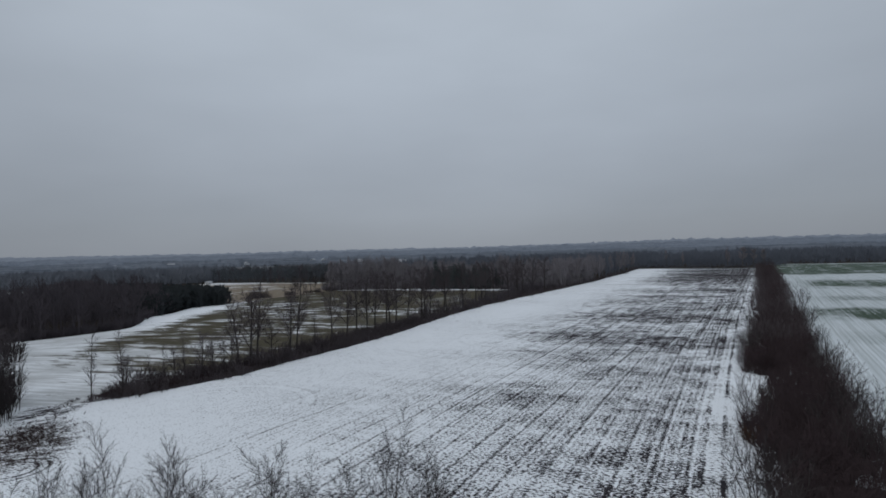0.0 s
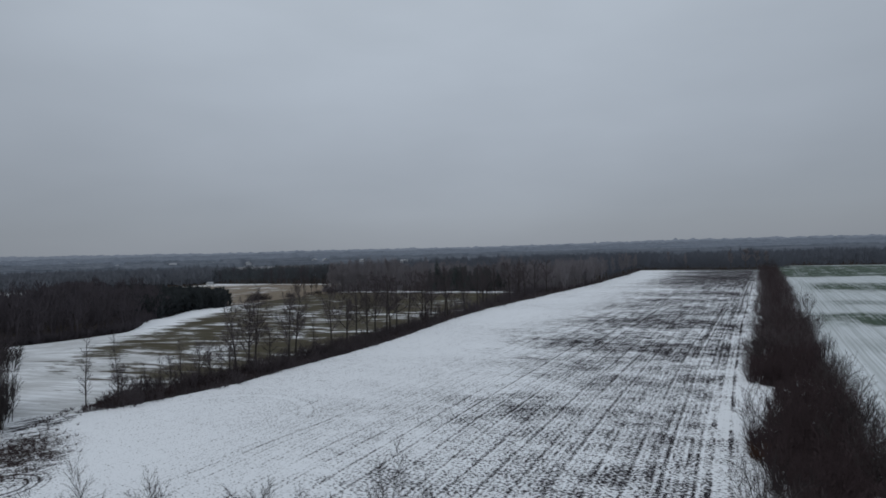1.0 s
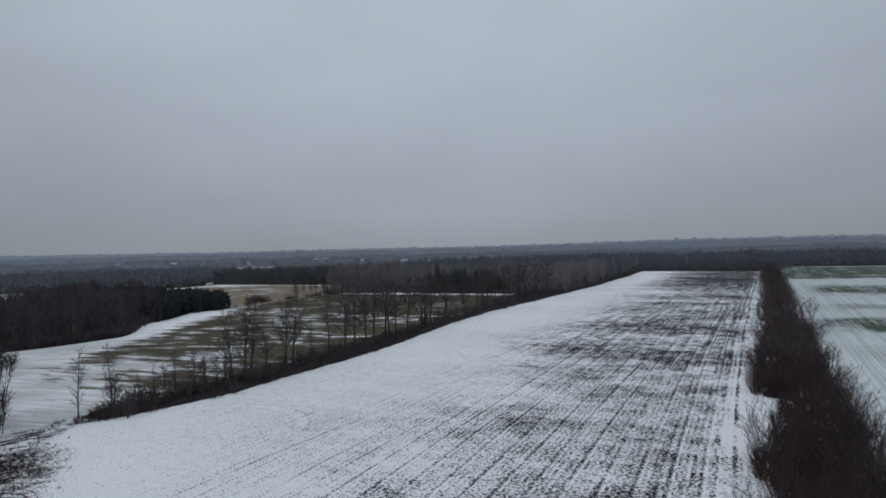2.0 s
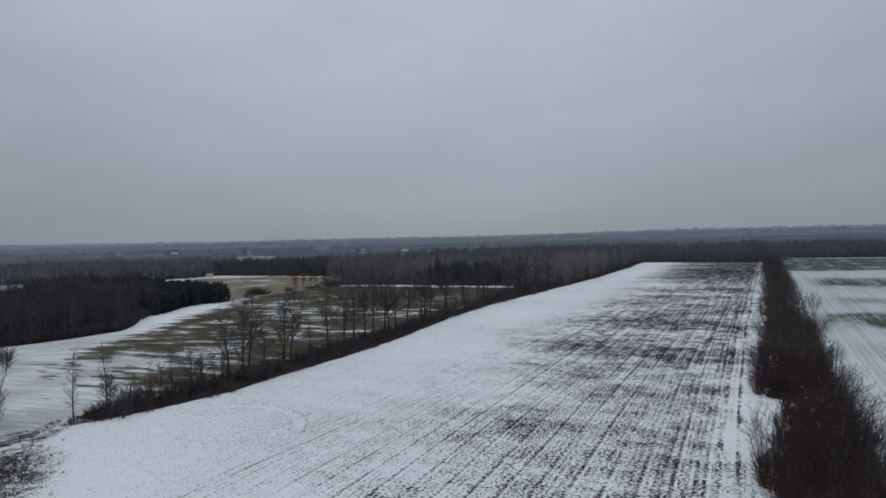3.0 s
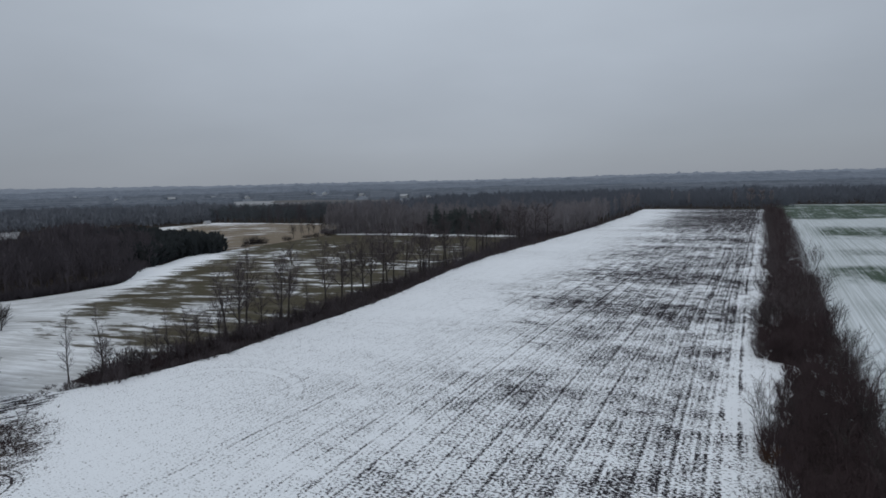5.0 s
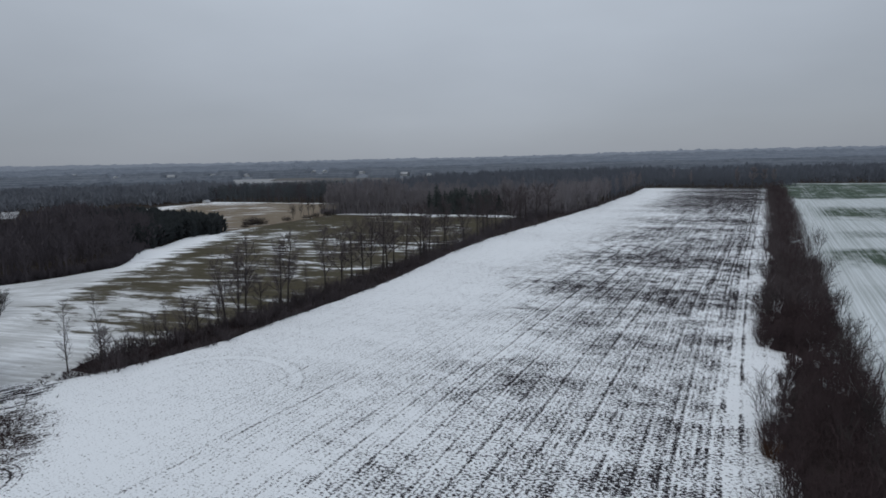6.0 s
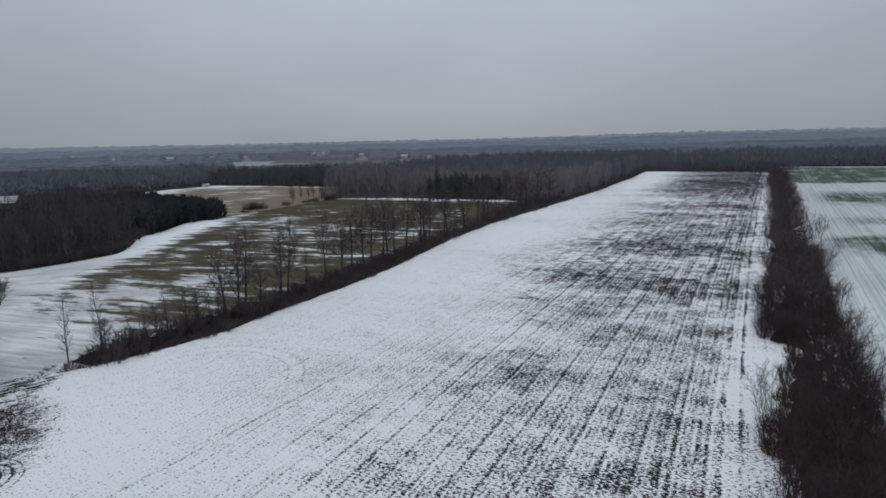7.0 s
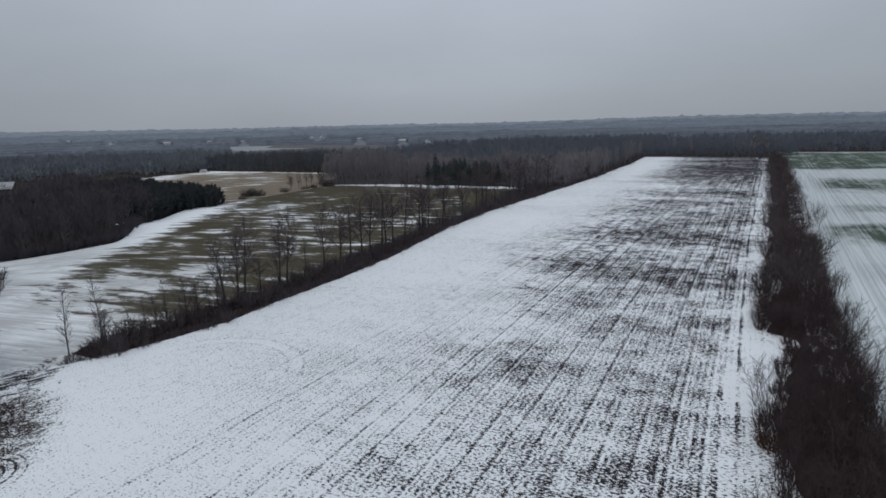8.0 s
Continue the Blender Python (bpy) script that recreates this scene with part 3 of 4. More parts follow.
def branches(rng, pts, dirs, radii, length, row):
    count, angle, ratio, start, sides, segs = row
    turn = rng.uniform(0, 6.28)
    for k in range(count):
        f = start + (0.98 - start) * (k + rng.uniform(0, 1)) / count
        i = min(int(f * segs), segs - 1)
        q = pts[i].lerp(pts[i + 1], f * segs - i)
        axis = dirs[i + 1]
        u = axis.orthogonal().normalized()
        w = axis.cross(u)
        turn += 2.4 + rng.uniform(-0.4, 0.4)
        lean = radians(angle * rng.uniform(0.7, 1.25))
        side = math.cos(turn) * u + math.sin(turn) * w
        out = (math.cos(lean) * axis + math.sin(lean) * side).normalized()
        yield q, out, length * ratio * (1.15 - 0.65 * f) * rng.uniform(0.75, 1.2), max(radii[i] * 0.55, FINEST[0])


def tree_thing(name, seed, height, r, plan, woody, fine, label, category="tree", lean=0.0, base=0.15):
    """A bare tree: trunk, and each limb with its twigs."""
    rng = np.random.default_rng(seed)
    top = new(name)
    tagged(top, label, category)
    count, angle, ratio, start, sides, segs = plan[0]
    p, d = Vector((0, 0, -base)), Vector((lean, 0.3 * lean, 1)).normalized()
    pts, dirs = [p], [d]
    for _ in range(segs):
        d = (d + Vector(rng.normal(0, 0.032, 3)) + Vector((0, 0, 0.04))).normalized()
        pts.append(pts[-1] + d * (height / segs))
        dirs.append(d)
    radii = [r * (1.25 if i == 0 else 1) * (1 - 0.82 * i / segs) for i in range(segs + 1)]
    trunk = Shape()
    trunk.tube(pts, radii, sides)
    solid("trunk", trunk, woody, top)
    for c in branches(rng, pts, dirs, radii, height, plan[0]):
        limb = Shape()
        grow(limb, rng, *c, 1, plan)
        solid("limb", limb, fine, top)
    return top


def bush_shape(seed, height, spread, stems, plan):
    """Many stems from the ground in an uneven dome of twigs."""
    rng = np.random.default_rng(seed)
    s = Shape()
    for k in range(stems):
        a, o = rng.uniform(0, 6.28), spread * math.sqrt(rng.uniform(0, 1))
        foot = Vector((math.cos(a) * o * 0.45, math.sin(a) * o * 0.45, -0.1))
        tip = Vector((math.cos(a) * o, math.sin(a) * o, height * rng.uniform(0.6, 1.0) * (1 - 0.35 * (o / spread) ** 2)))
        grow(s, rng, foot, (tip - foot).normalized(), (tip - foot).length * 0.75, 0.05, 0, plan)
    return s


def wood_tree(seed, twig_count, r_twig):
    """A tree of the closed wood, 1 m wide and high until it is scaled."""
    rng = np.random.default_rng(seed)
    s = Shape()
    bend = Vector((rng.normal(0, 0.04), rng.normal(0, 0.04), 0))
    s.tube([Vector((0, 0, -0.02)), Vector((0, 0, 0.45)) + bend, Vector((0, 0, 0.98)) + 1.5 * bend], [0.035, 0.024, 0.004], 4)
    for k in range(7):
        h = rng.uniform(0.3, 0.8)
        a = rng.uniform(0, 6.28)
        tip = Vector((math.cos(a) * 0.32, math.sin(a) * 0.32, h + rng.uniform(0.12, 0.3)))
        s.tube([Vector((0, 0, h)) + bend, tip], [0.014, 0.004], 3)
    for k in range(twig_count):
        h = rng.uniform(0.18, 0.97) ** 0.8
        a = rng.uniform(0, 6.28)
        wide = 0.46 * math.sin(math.pi * min(1, max(0.06, (h - 0.05) / 0.98))) ** 0.7
        o = wide * math.sqrt(rng.uniform(0.02, 1))
        p = Vector((math.cos(a) * o * 0.7, math.sin(a) * o * 0.7, h - 0.06))
        q = p + Vector((math.cos(a) * 0.07 + rng.normal(0, 0.05), math.sin(a) * 0.07 + rng.normal(0, 0.05), rng.uniform(0.06, 0.17)))
        s.spike(p, q, r_twig * rng.uniform(0.6, 1.3))
    return s


def fuzz_tree(seed, count=21):
    """A far tree: a loose crown of upright twig tufts, 1 m wide and high until it is scaled."""
    rng = np.random.default_rng(seed)
    s = Shape()
    for k in range(count):
        a, o, z = rng.uniform(0, 6.28), 0.42 * math.sqrt(rng.uniform(0, 1)), rng.uniform(-0.02, 0.68)
        p = Vector((math.cos(a) * o, math.sin(a) * o, z))
        s.spike(p, p + Vector((rng.normal(0, 0.06), rng.normal(0, 0.06), rng.uniform(0.2, 0.32))), rng.uniform(0.03, 0.07))
    return s


def pine_shape(seed, count=46):
    """A dense rounded young conifer of short needled shoots, 1 m wide and high until it is scaled."""
    rng = np.random.default_rng(seed)
    s = Shape()
    s.tube([Vector((0, 0, -0.02)), Vector((0, 0, 0.8))], [0.03, 0.008], 3)
    for k in range(count):
        h = (k + rng.uniform(0, 1)) / count
        a = 2.4 * k + rng.uniform(-0.5, 0.5)
        wide = 0.46 * math.sin(math.pi * (0.18 + 0.80 * h)) ** 0.6
        p = Vector((math.cos(a) * wide * 0.35, math.sin(a) * wide * 0.35, 0.02 + 0.78 * h))
        q = Vector((math.cos(a) * wide * rng.uniform(0.85, 1.15), math.sin(a) * wide * rng.uniform(0.85, 1.15), p.z + rng.uniform(0.04, 0.14) + 0.08 * h))
        s.spike(p, q, rng.uniform(0.08, 0.12))
    return s


def conifer_shape(seed, tiers, arms):
    """A spruce, 1 m wide and high until it is scaled."""
    rng = np.random.default_rng(seed)
    s = Shape()
    s.tube([Vector((0, 0, -0.02)), Vector((0, 0, 0.97))], [0.03, 0.004], 4)
    for k in range(tiers):
        f = (k + 0.5) / tiers
        z, reach = 0.06 + 0.9 * f, 0.5 * (1 - f) ** 0.42 + 0.04
        for j in range(arms):
            a = rng.uniform(0, 6.28)
            l = reach * rng.uniform(0.55, 0.95)
            p = Vector((0, 0, z + rng.uniform(-0.03, 0.03)))
            q = Vector((math.cos(a) * l, math.sin(a) * l, z - 0.10 * l + rng.uniform(-0.05, 0.05)))
            s.spike(p, q, 0.045 * (1.2 - f))
    s.spike(Vector((0, 0, 0.9)), Vector((0, 0, 1.02)), 0.02)
    return s


def wood_edge_tree(seed, label):
    """A taller tree at the rim of a wood: trunk and crown, 1 m wide and high until it is scaled."""
    rng = np.random.default_rng(seed)
    top = tagged(new("woodland_tree"), label, "tree")
    trunk, crown = Shape(), Shape()
    pts = [Vector((0, 0, -0.02)), Vector((rng.normal(0, 0.03), 0, 0.4)), Vector((rng.normal(0, 0.05), rng.normal(0, 0.05), 0.95))]
    trunk.tube(pts, [0.030, 0.022, 0.004], 5)
    solid("trunk", trunk, M_PALE, top)
    plan = [(5, 40, 0.5, 0.2, 3, 2), (5, 42, 0.5, 0.2, 3, 2), (0, 0, 0, 0, 3, 1)]
    for k in range(16):
        f = rng.uniform(0.28, 0.95)
        p = pts[0].lerp(pts[1], f / 0.42) if f < 0.42 else pts[1].lerp(pts[2], (f - 0.42) / 0.58)
        a = rng.uniform(0, 6.28)
        grow(crown, rng, p, Vector((math.cos(a) * 0.7, math.sin(a) * 0.7, 0.8)).normalized(), 0.42 * (1.15 - 0.7 * f), 0.011, 0, plan)
    solid("crown", crown, M_RIM, top)
    return top


def bush_thing(name, seed, height, spread, stems, plan, material, label):
    """A single bush, each stem a part."""
    rng = np.random.default_rng(seed)
    top = tagged(new(name), label, "bush")
    for k in range(stems):
        s = Shape()
        a, o = 2.4 * k + rng.uniform(-0.4, 0.4), spread * math.sqrt((k + 0.5) / stems)
        foot = Vector((math.cos(a) * o * 0.45, math.sin(a) * o * 0.45, -0.1))
        tip = Vector((math.cos(a) * o, math.sin(a) * o, height * rng.uniform(0.7, 1.0) * (1 - 0.3 * (o / spread) ** 2)))
        grow(s, rng, foot, (tip - foot).normalized(), (tip - foot).length * 0.8, 0.036, 0, plan)
        solid("stem", s, material, top)
    return top


def rolling(sp, amount, size):
    """The treetops of a wood rise and fall from clump to clump."""
    sp[:, 6] *= [1 + amount * noise.noise(Vector((p[0] / size, p[1] / size, 9))) for p in sp]
    return sp


def put_copies(first, rows, group, z=0.1):
    """The first thing goes to the first row, copies to the others: x, y, turn, size."""
    tagged(first, group=group)
    places = [pose(x, y, z, 0, 0, turn) @ Matrix.Scale(size, 4) for x, y, turn, size in rows]
    for m in places[1:]:
        copy_thing(first, m)
    first.matrix_basis = places[0]


# young trees beside the near end of the field
YOUNG = [(20, 30, 0.34, 0.22, 6, 6), (11, 30, 0.44, 0.15, 3, 3), (10, 32, 0.55, 0.15, 3, 2), (0, 0, 0, 0, 3, 1)]
NEAR = "young trees at the field's near end"
FINEST[0] = 0.0058
young = [tree_thing("young_tree", 11, 10.0, 0.055, YOUNG, M_BARK, M_TWIG, "slender bare young tree with upright grey branches"),
         tree_thing("young_tree", 12, 10.0, 0.06, [(20, 36, 0.34, 0.18, 6, 6)] + YOUNG[1:], M_BARK, M_TWIG, "bare young tree with a wide twiggy crown"),
         tree_thing("young_tree", 13, 10.0, 0.055, [(14, 18, 0.44, 0.12, 6, 6)] + YOUNG[1:], M_BARK, M_TWIG, "bare young tree with several steep stems")]
put_copies(young[0], [(-18.3, 12.1, 20, 0.87), (-20.9, 10.9, 130, 0.83), (-9.3, 17.3, 250, 0.79), (-16.8, 12.8, 80, 0.78), (-12.5, 15.9, 310, 0.78), (-11.6, 14.6, 40, 0.71), (-15.9, 13.0, 160, 0.73), (-19.2, 10.8, 280, 0.75)], NEAR)
put_copies(young[1], [(-14.7, 13.8, 0, 0.88), (-22.6, 10.2, 140, 0.84), (-13.2, 14.2, 200, 0.73), (-24.4, 9.2, 20, 0.78)], NEAR)
put_copies(young[2], [(-10.5, 15.7, 60, 0.91), (-20.1, 11.3, 200, 0.88), (-17.5, 12.5, 300, 0.84), (-9.4, 16.2, 10, 0.83), (-14.1, 15.0, 100, 0.73), (-8.0, 17.6, 190, 0.71), (-21.6, 10.4, 70, 0.84), (-18.9, 12.6, 150, 0.8), (-15.4, 14.4, 20, 0.78), (-13.6, 12.6, 260, 0.72), (-11.2, 16.8, 110, 0.8), (-23.3, 10.9, 330, 0.8), (-10.0, 14.6, 200, 0.74), (-17.2, 11.2, 30, 0.74)], NEAR)

FINEST[0] = 0.006
SAPLING = [(6, 24, 0.4, 0.2, 3, 3), (6, 28, 0.5, 0.15, 3, 2), (0, 0, 0, 0, 3, 1)]
saplings = [bush_shape(s, 7.6, 1.2, 5, SAPLING).arrays() for s in (14, 15, 16)]
rng = np.random.default_rng(4)
along = rng.uniform(0, 1, 170)
sp = spots_at(rng, -25 + 17.5 * along + rng.normal(0, 0.8, 170), 8.6 + 9.0 * along + rng.normal(0, 0.9, 170), 3, (0.8, 1.2), (0.95, 1.36))
tagged(massed("sapling_thicket", saplings, sp, M_TWIG), "thin leafless saplings crowding between young trees", "thicket", kind="stuff")
FINEST[0] = 0.013



def fine_tree(*args, **words):
    """A tree with hair-thin branches."""
    usual, FINEST[0] = FINEST[0], 0.009
    top = tree_thing(*args, **words)
    FINEST[0] = usual
    return top


# trees of the west hedgerow
HEDGE = [(15, 40, 0.45, 0.22, 6, 6), (9, 42, 0.46, 0.15, 3, 3), (9, 46, 0.55, 0.2, 3, 2), (0, 0, 0, 0, 3, 1)]
ROW = "trees of the west hedgerow"
FINEST[0] = 0.017
hedge_trees = [tree_thing("hedgerow_tree", 21, 9.0, 0.17, HEDGE, M_BARK, M_HEDGE, "bare hedgerow tree with an open spreading crown"),
               tree_thing("hedgerow_tree", 22, 9.0, 0.16, [(12, 30, 0.5, 0.25, 6, 6)] + HEDGE[1:], M_BARK, M_HEDGE, "bare hedgerow tree with steep forking limbs", lean=0.12),
               fine_tree("hedgerow_tree", 23, 9.0, 0.085, [(26, 36, 0.20, 0.12, 6, 8), (7, 36, 0.46, 0.15, 3, 3), (5, 40, 0.5, 0.2, 3, 2), (0, 0, 0, 0, 3, 1)], M_BARK, M_HEDGE, "narrow bare hedgerow tree with short side branches"),
               tree_thing("hedgerow_tree", 24, 9.0, 0.18, [(15, 50, 0.42, 0.3, 6, 6)] + HEDGE[1:], M_BARK, M_HEDGE, "tall bare hedgerow tree with a rounded crown")]
put_copies(hedge_trees[2], [(-70, 44.5, 0, 0.98), (-71.5, 50, 120, 0.95), (-66.5, 56, 60, 0.8), (-65, 84, 200, 0.9), (-67, 53, 40, 0.62), (-65, 62, 140, 0.66), (-68.2, 51.5, 200, 0.5), (-66.2, 60.5, 10, 0.58)], ROW)
put_copies(hedge_trees[1], [(-66, 66, 180, 1.08), (-67, 71, 40, 1.25), (-66, 80, 20, 1.25), (-65.5, 90, 90, 1.25), (-66, 107, 300, 1.37), (-67, 124, 10, 1.31), (-68, 150, 200, 1.37), (-68, 190, 100, 1.37), (-67, 212, 10, 1.37)], ROW)
put_copies(hedge_trees[0], [(-66, 68.5, 30, 1.20), (-65, 77, 10, 1.20), (-66, 96, 300, 1.20), (-66, 104, 100, 1.31), (-68, 117, 220, 1.31), (-67, 132, 70, 1.37), (-69, 141, 10, 1.31), (-67, 160, 140, 1.37), (-68, 178, 250, 1.37), (-66, 200, 180, 1.42), (-64, 225, 50, 1.42), (-66, 58.5, 0, 0.66), (-68, 47.5, 100, 0.50), (-69.5, 49, 30, 0.46), (-67.3, 55, 210, 0.5), (-66.8, 61.5, 120, 0.62), (-65.6, 64, 300, 0.7)], ROW)
put_copies(hedge_trees[3], [(-67, 101, 0, 1.25), (-66, 112, 90, 1.37), (-68, 120, 10, 1.25), (-68, 136, 200, 1.37), (-67, 146, 60, 1.37), (-66, 168, 120, 1.42), (-69, 184, 30, 1.37), (-65, 208, 270, 1.37), (-66, 218, 150, 1.42), (-62, 235, 10, 1.48), (-66.5, 74, 0, 0.70)], ROW)

FINEST[0] = 0.013

# brush of the hedgerows
BRUSH = [(6, 40, 0.5, 0.15, 3, 2), (7, 44, 0.55, 0.15, 3, 2), (0, 0, 0, 0, 3, 1)]
THIN = [(4, 40, 0.5, 0.15, 3, 1), (6, 44, 0.6, 0.15, 3, 1), (0, 0, 0, 0, 3, 1)]
rng = np.random.default_rng(5)
brush = [bush_shape(s, h, w, n, BRUSH).arrays() for s, h, w, n in ((31, 6.0, 2.6, 9), (32, 5.4, 3.0, 10), (33, 6.6, 2.3, 9))]
sparse = [bush_shape(s, h, w, n, THIN).arrays() for s, h, w, n in ((36, 6.0, 2.6, 8), (37, 5.4, 3.0, 8), (38, 6.6, 2.3, 8))]
FINEST[0] = 0.018
thick = [bush_shape(s, h, w, n, THIN).arrays() for s, h, w, n in ((41, 5.6, 2.2, 8), (42, 5.0, 2.6, 8), (43, 6.2, 2.0, 8))]
low = [bush_shape(s, h, w, n, THIN).arrays() for s, h, w, n in ((34, 2.3, 1.6, 8), (35, 2.8, 1.5, 9))]
FINEST[0] = 0.013
TINY = [(5, 40, 0.6, 0.15, 3, 1), (0, 0, 0, 0, 3, 1)]
tiny = [bush_shape(s, h, w, n, TINY).arrays() for s, h, w, n in ((39, 2.2, 1.2, 9), (40, 2.6, 1.1, 10))]
east_outline = [(5.0, 12)] + [(p[0] + 0.3, p[1]) for p in EAST_HEDGE[1:]] + [(p[0] - 1.6, p[1]) for p in reversed(EAST_BACK[1:-1])] + [(10, 12)]
east_outline = [p for p in east_outline if p[1] < 470]
bx, by = sown(rng, east_outline, 2.1)
open_side = (by > 55) & (by < 82.5) & (bx < bent(EAST_HEDGE, by) + 2.0)  # the snow reaches into a bay of the hedge
bx, by = bx[~open_side], by[~open_side]
near = by < 100
far_pick = ~near & (rng.uniform(0, 1, len(bx)) < np.interp(by, [140, 170], [1.0, 0.5]))
swell = 0.80 + 0.5 * np.array([noise.noise(Vector((x * 0.22, y * 0.13, 3))) for x, y in zip(bx, by)])
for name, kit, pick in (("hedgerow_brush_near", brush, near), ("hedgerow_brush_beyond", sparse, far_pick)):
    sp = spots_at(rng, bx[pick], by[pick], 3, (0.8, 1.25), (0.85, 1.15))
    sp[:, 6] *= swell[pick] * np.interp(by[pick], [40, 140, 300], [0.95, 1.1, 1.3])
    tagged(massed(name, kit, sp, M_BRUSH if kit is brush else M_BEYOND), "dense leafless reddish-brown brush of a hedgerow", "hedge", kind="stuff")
west_outline = [(p[0] - 0.3, p[1]) for p in WEST_HEDGE if 42 <= p[1] <= 300] + [(-61, 300), (-72, 242), (-70, 172), (-70, 140), (-67.5, 107), (-67.5, 60), (-70, 50), (-71, 45)]
bx, by = sown(rng, west_outline, 2.2)
keep = (by < 120) | (rng.uniform(0, 1, len(bx)) < 0.35)
bx, by = bx[keep], by[keep]
swell = 0.9 + 0.6 * np.array([noise.noise(Vector((x * 0.2, y * 0.12, 7))) for x, y in zip(bx, by)])
sp = spots_at(rng, bx, by, 2, (0.9, 1.4), (0.9, 1.6))
sp[:, 6] *= swell
bx, by = sown(rng, [(-68.6, 43), (-71, 46), (-69, 58), (-66, 72), (-62.5, 72), (-64, 54), (-66, 46)], 1.15)
tip = spots_at(rng, bx, by, 2, (0.8, 1.3), (0.4, 1.1))
tagged(massed("hedgerow_brush_west", low, sp, M_HEDGE), "low leafless brush along a hedgerow", "hedge", kind="stuff")
tagged(massed("hedgerow_brush_tip", tiny, tip, M_BRUSH), "fine dark brush at the end of a hedgerow", "hedge", kind="stuff")
bx, by = sown(rng, [(-64.5, 46), (-69, 46), (-67.5, 60), (-66.5, 107), (-69, 138), (-63.5, 138), (-61.5, 107), (-62, 72)], 1.9)
sp = spots_at(rng, bx, by, 3, (0.6, 0.95), (0.45, 1.1))
sp[:, 6] *= np.interp(by, [46, 85, 105, 138], [0.8, 0.85, 0.65, 0.55])
tagged(massed("hedgerow_thicket", thick, sp, M_HEDGE), "leafless brown thicket in a hedgerow", "hedge", kind="stuff")
bx, by = sown(rng, [(-64, 130), (-72, 130), (-74, 240), (-58, 250), (-61, 205)], 4.0)
sp = rolling(spots_at(rng, bx, by, 3, (0.8, 1.1), (0.8, 1.5)), 0.6, 9.0)
tagged(massed("hedgerow_thicket_west", sparse, sp, M_WOOD), "tall leafless thicket in a hedgerow", "hedge", kind="stuff")

ey = np.arange(20, 150, 0.75)
bx = np.r_[bent(EAST_HEDGE, ey) + rng.uniform(0.1, 1.1, len(ey)), bent(EAST_BACK, ey) - rng.uniform(0.8, 2.2, len(ey))]
sp = spots_at(rng, bx, np.r_[ey, ey], 2, (0.7, 1.1), (0.5, 1.3))
tagged(massed("hedgerow_skirt", tiny, sp, M_BRUSH), "low twiggy brush along a hedgerow's foot", "hedge", kind="stuff")

ey = np.arange(42.5, 140, 0.55)
sp = spots_at(rng, bent(WEST_HEDGE, ey) - rng.uniform(-0.3, 0.9, len(ey)), ey, 2, (0.6, 1.0), (0.3, 0.9))
tagged(massed("hedgerow_skirt_west", tiny, sp, M_HEDGE), "low twiggy brush along a hedgerow's foot", "hedge", kind="stuff")

ey = np.arange(140, 455, 2.2)
ragged = np.array([noise.noise(Vector((0, y * 0.11, 4))) for y in ey])
sp = spots_at(rng, bent(WEST_HEDGE, ey) + np.clip(2.6 * ragged, -1.0, 1.8), ey, 3, (0.4, 0.7), (0.3, 0.75))
tagged(massed("hedgerow_skirt_far", sparse, sp, M_HEDGE), "low ragged brush along a hedgerow's foot", "hedge", kind="stuff")

# single bushes that lean out of the east hedgerow
FAN = [(9, 34, 0.5, 0.2, 4, 3), (8, 36, 0.5, 0.15, 3, 2), (0, 0, 0, 0, 3, 1)]
SIDE = "bushes along the east hedgerow"
fans = [bush_thing("hedge_bush", 71, 6.5, 3.4, 10, FAN, M_FAN, "bare bush with pale fanning twigs in a hedgerow"),
        bush_thing("hedge_bush", 72, 6.0, 3.0, 12, FAN, M_TWIG, "bare dark twiggy bush in a hedgerow"),
        bush_thing("hedge_bush", 73, 8.5, 3.6, 9, FAN, M_FAN, "tall bare bush with pale spreading branches")]
put_copies(fans[0], [(5.4, 62, 0, 0.9), (6.2, 97, 80, 0.8), (4.6, 33, 160, 1.0), (13.8, 68, 220, 0.95), (14.4, 60.5, 100, 0.9), (5.0, 26, 40, 1.0), (11.6, 52, 120, 0.95)], SIDE)
crown = bush_thing("hedge_bush", 74, 7.0, 3.2, 13, BRUSH, M_BRUSH, "tall reddish-brown bare bush in a dense hedgerow")
put_copies(crown, [(bent(EAST_HEDGE, y) + f * (bent(EAST_BACK, y) - bent(EAST_HEDGE, y)), y, a, z) for y, f, a, z in
                   ((30, 0.5, 0, 1.0), (38, 0.7, 70, 1.05), (44, 0.35, 10, 0.95), (50, 0.7, 200, 1.0), (57, 0.5, 90, 0.9), (63, 0.75, 30, 1.0), (68, 0.4, 150, 0.95), (75, 0.7, 260, 0.9), (84, 0.35, 20, 0.9), (88, 0.7, 80, 1.0),
                    (93, 0.45, 140, 1.0), (99, 0.75, 220, 0.95), (105, 0.4, 300, 1.05), (112, 0.6, 10, 1.1), (121, 0.4, 100, 1.1), (129, 0.65, 190, 1.15), (138, 0.4, 60, 1.15), (150, 0.6, 0, 1.2), (165, 0.4, 90, 1.25), (182, 0.6, 180, 1.3),
                    (205, 0.5, 30, 1.35), (232, 0.5, 120, 1.4), (262, 0.5, 210, 1.5), (300, 0.5, 60, 1.6), (345, 0.5, 150, 1.7), (395, 0.5, 10, 1.7))], SIDE)
put_copies(fans[1], [(5.2, 57, 0, 0.7), (15.2, 88, 60, 0.9), (12.6, 58, 140, 1.0), (7.4, 104, 200, 0.9), (4.8, 40, 20, 0.95), (16.6, 104, 120, 0.9), (18.5, 134, 30, 1.0), (9.0, 130, 10, 0.9)], SIDE)
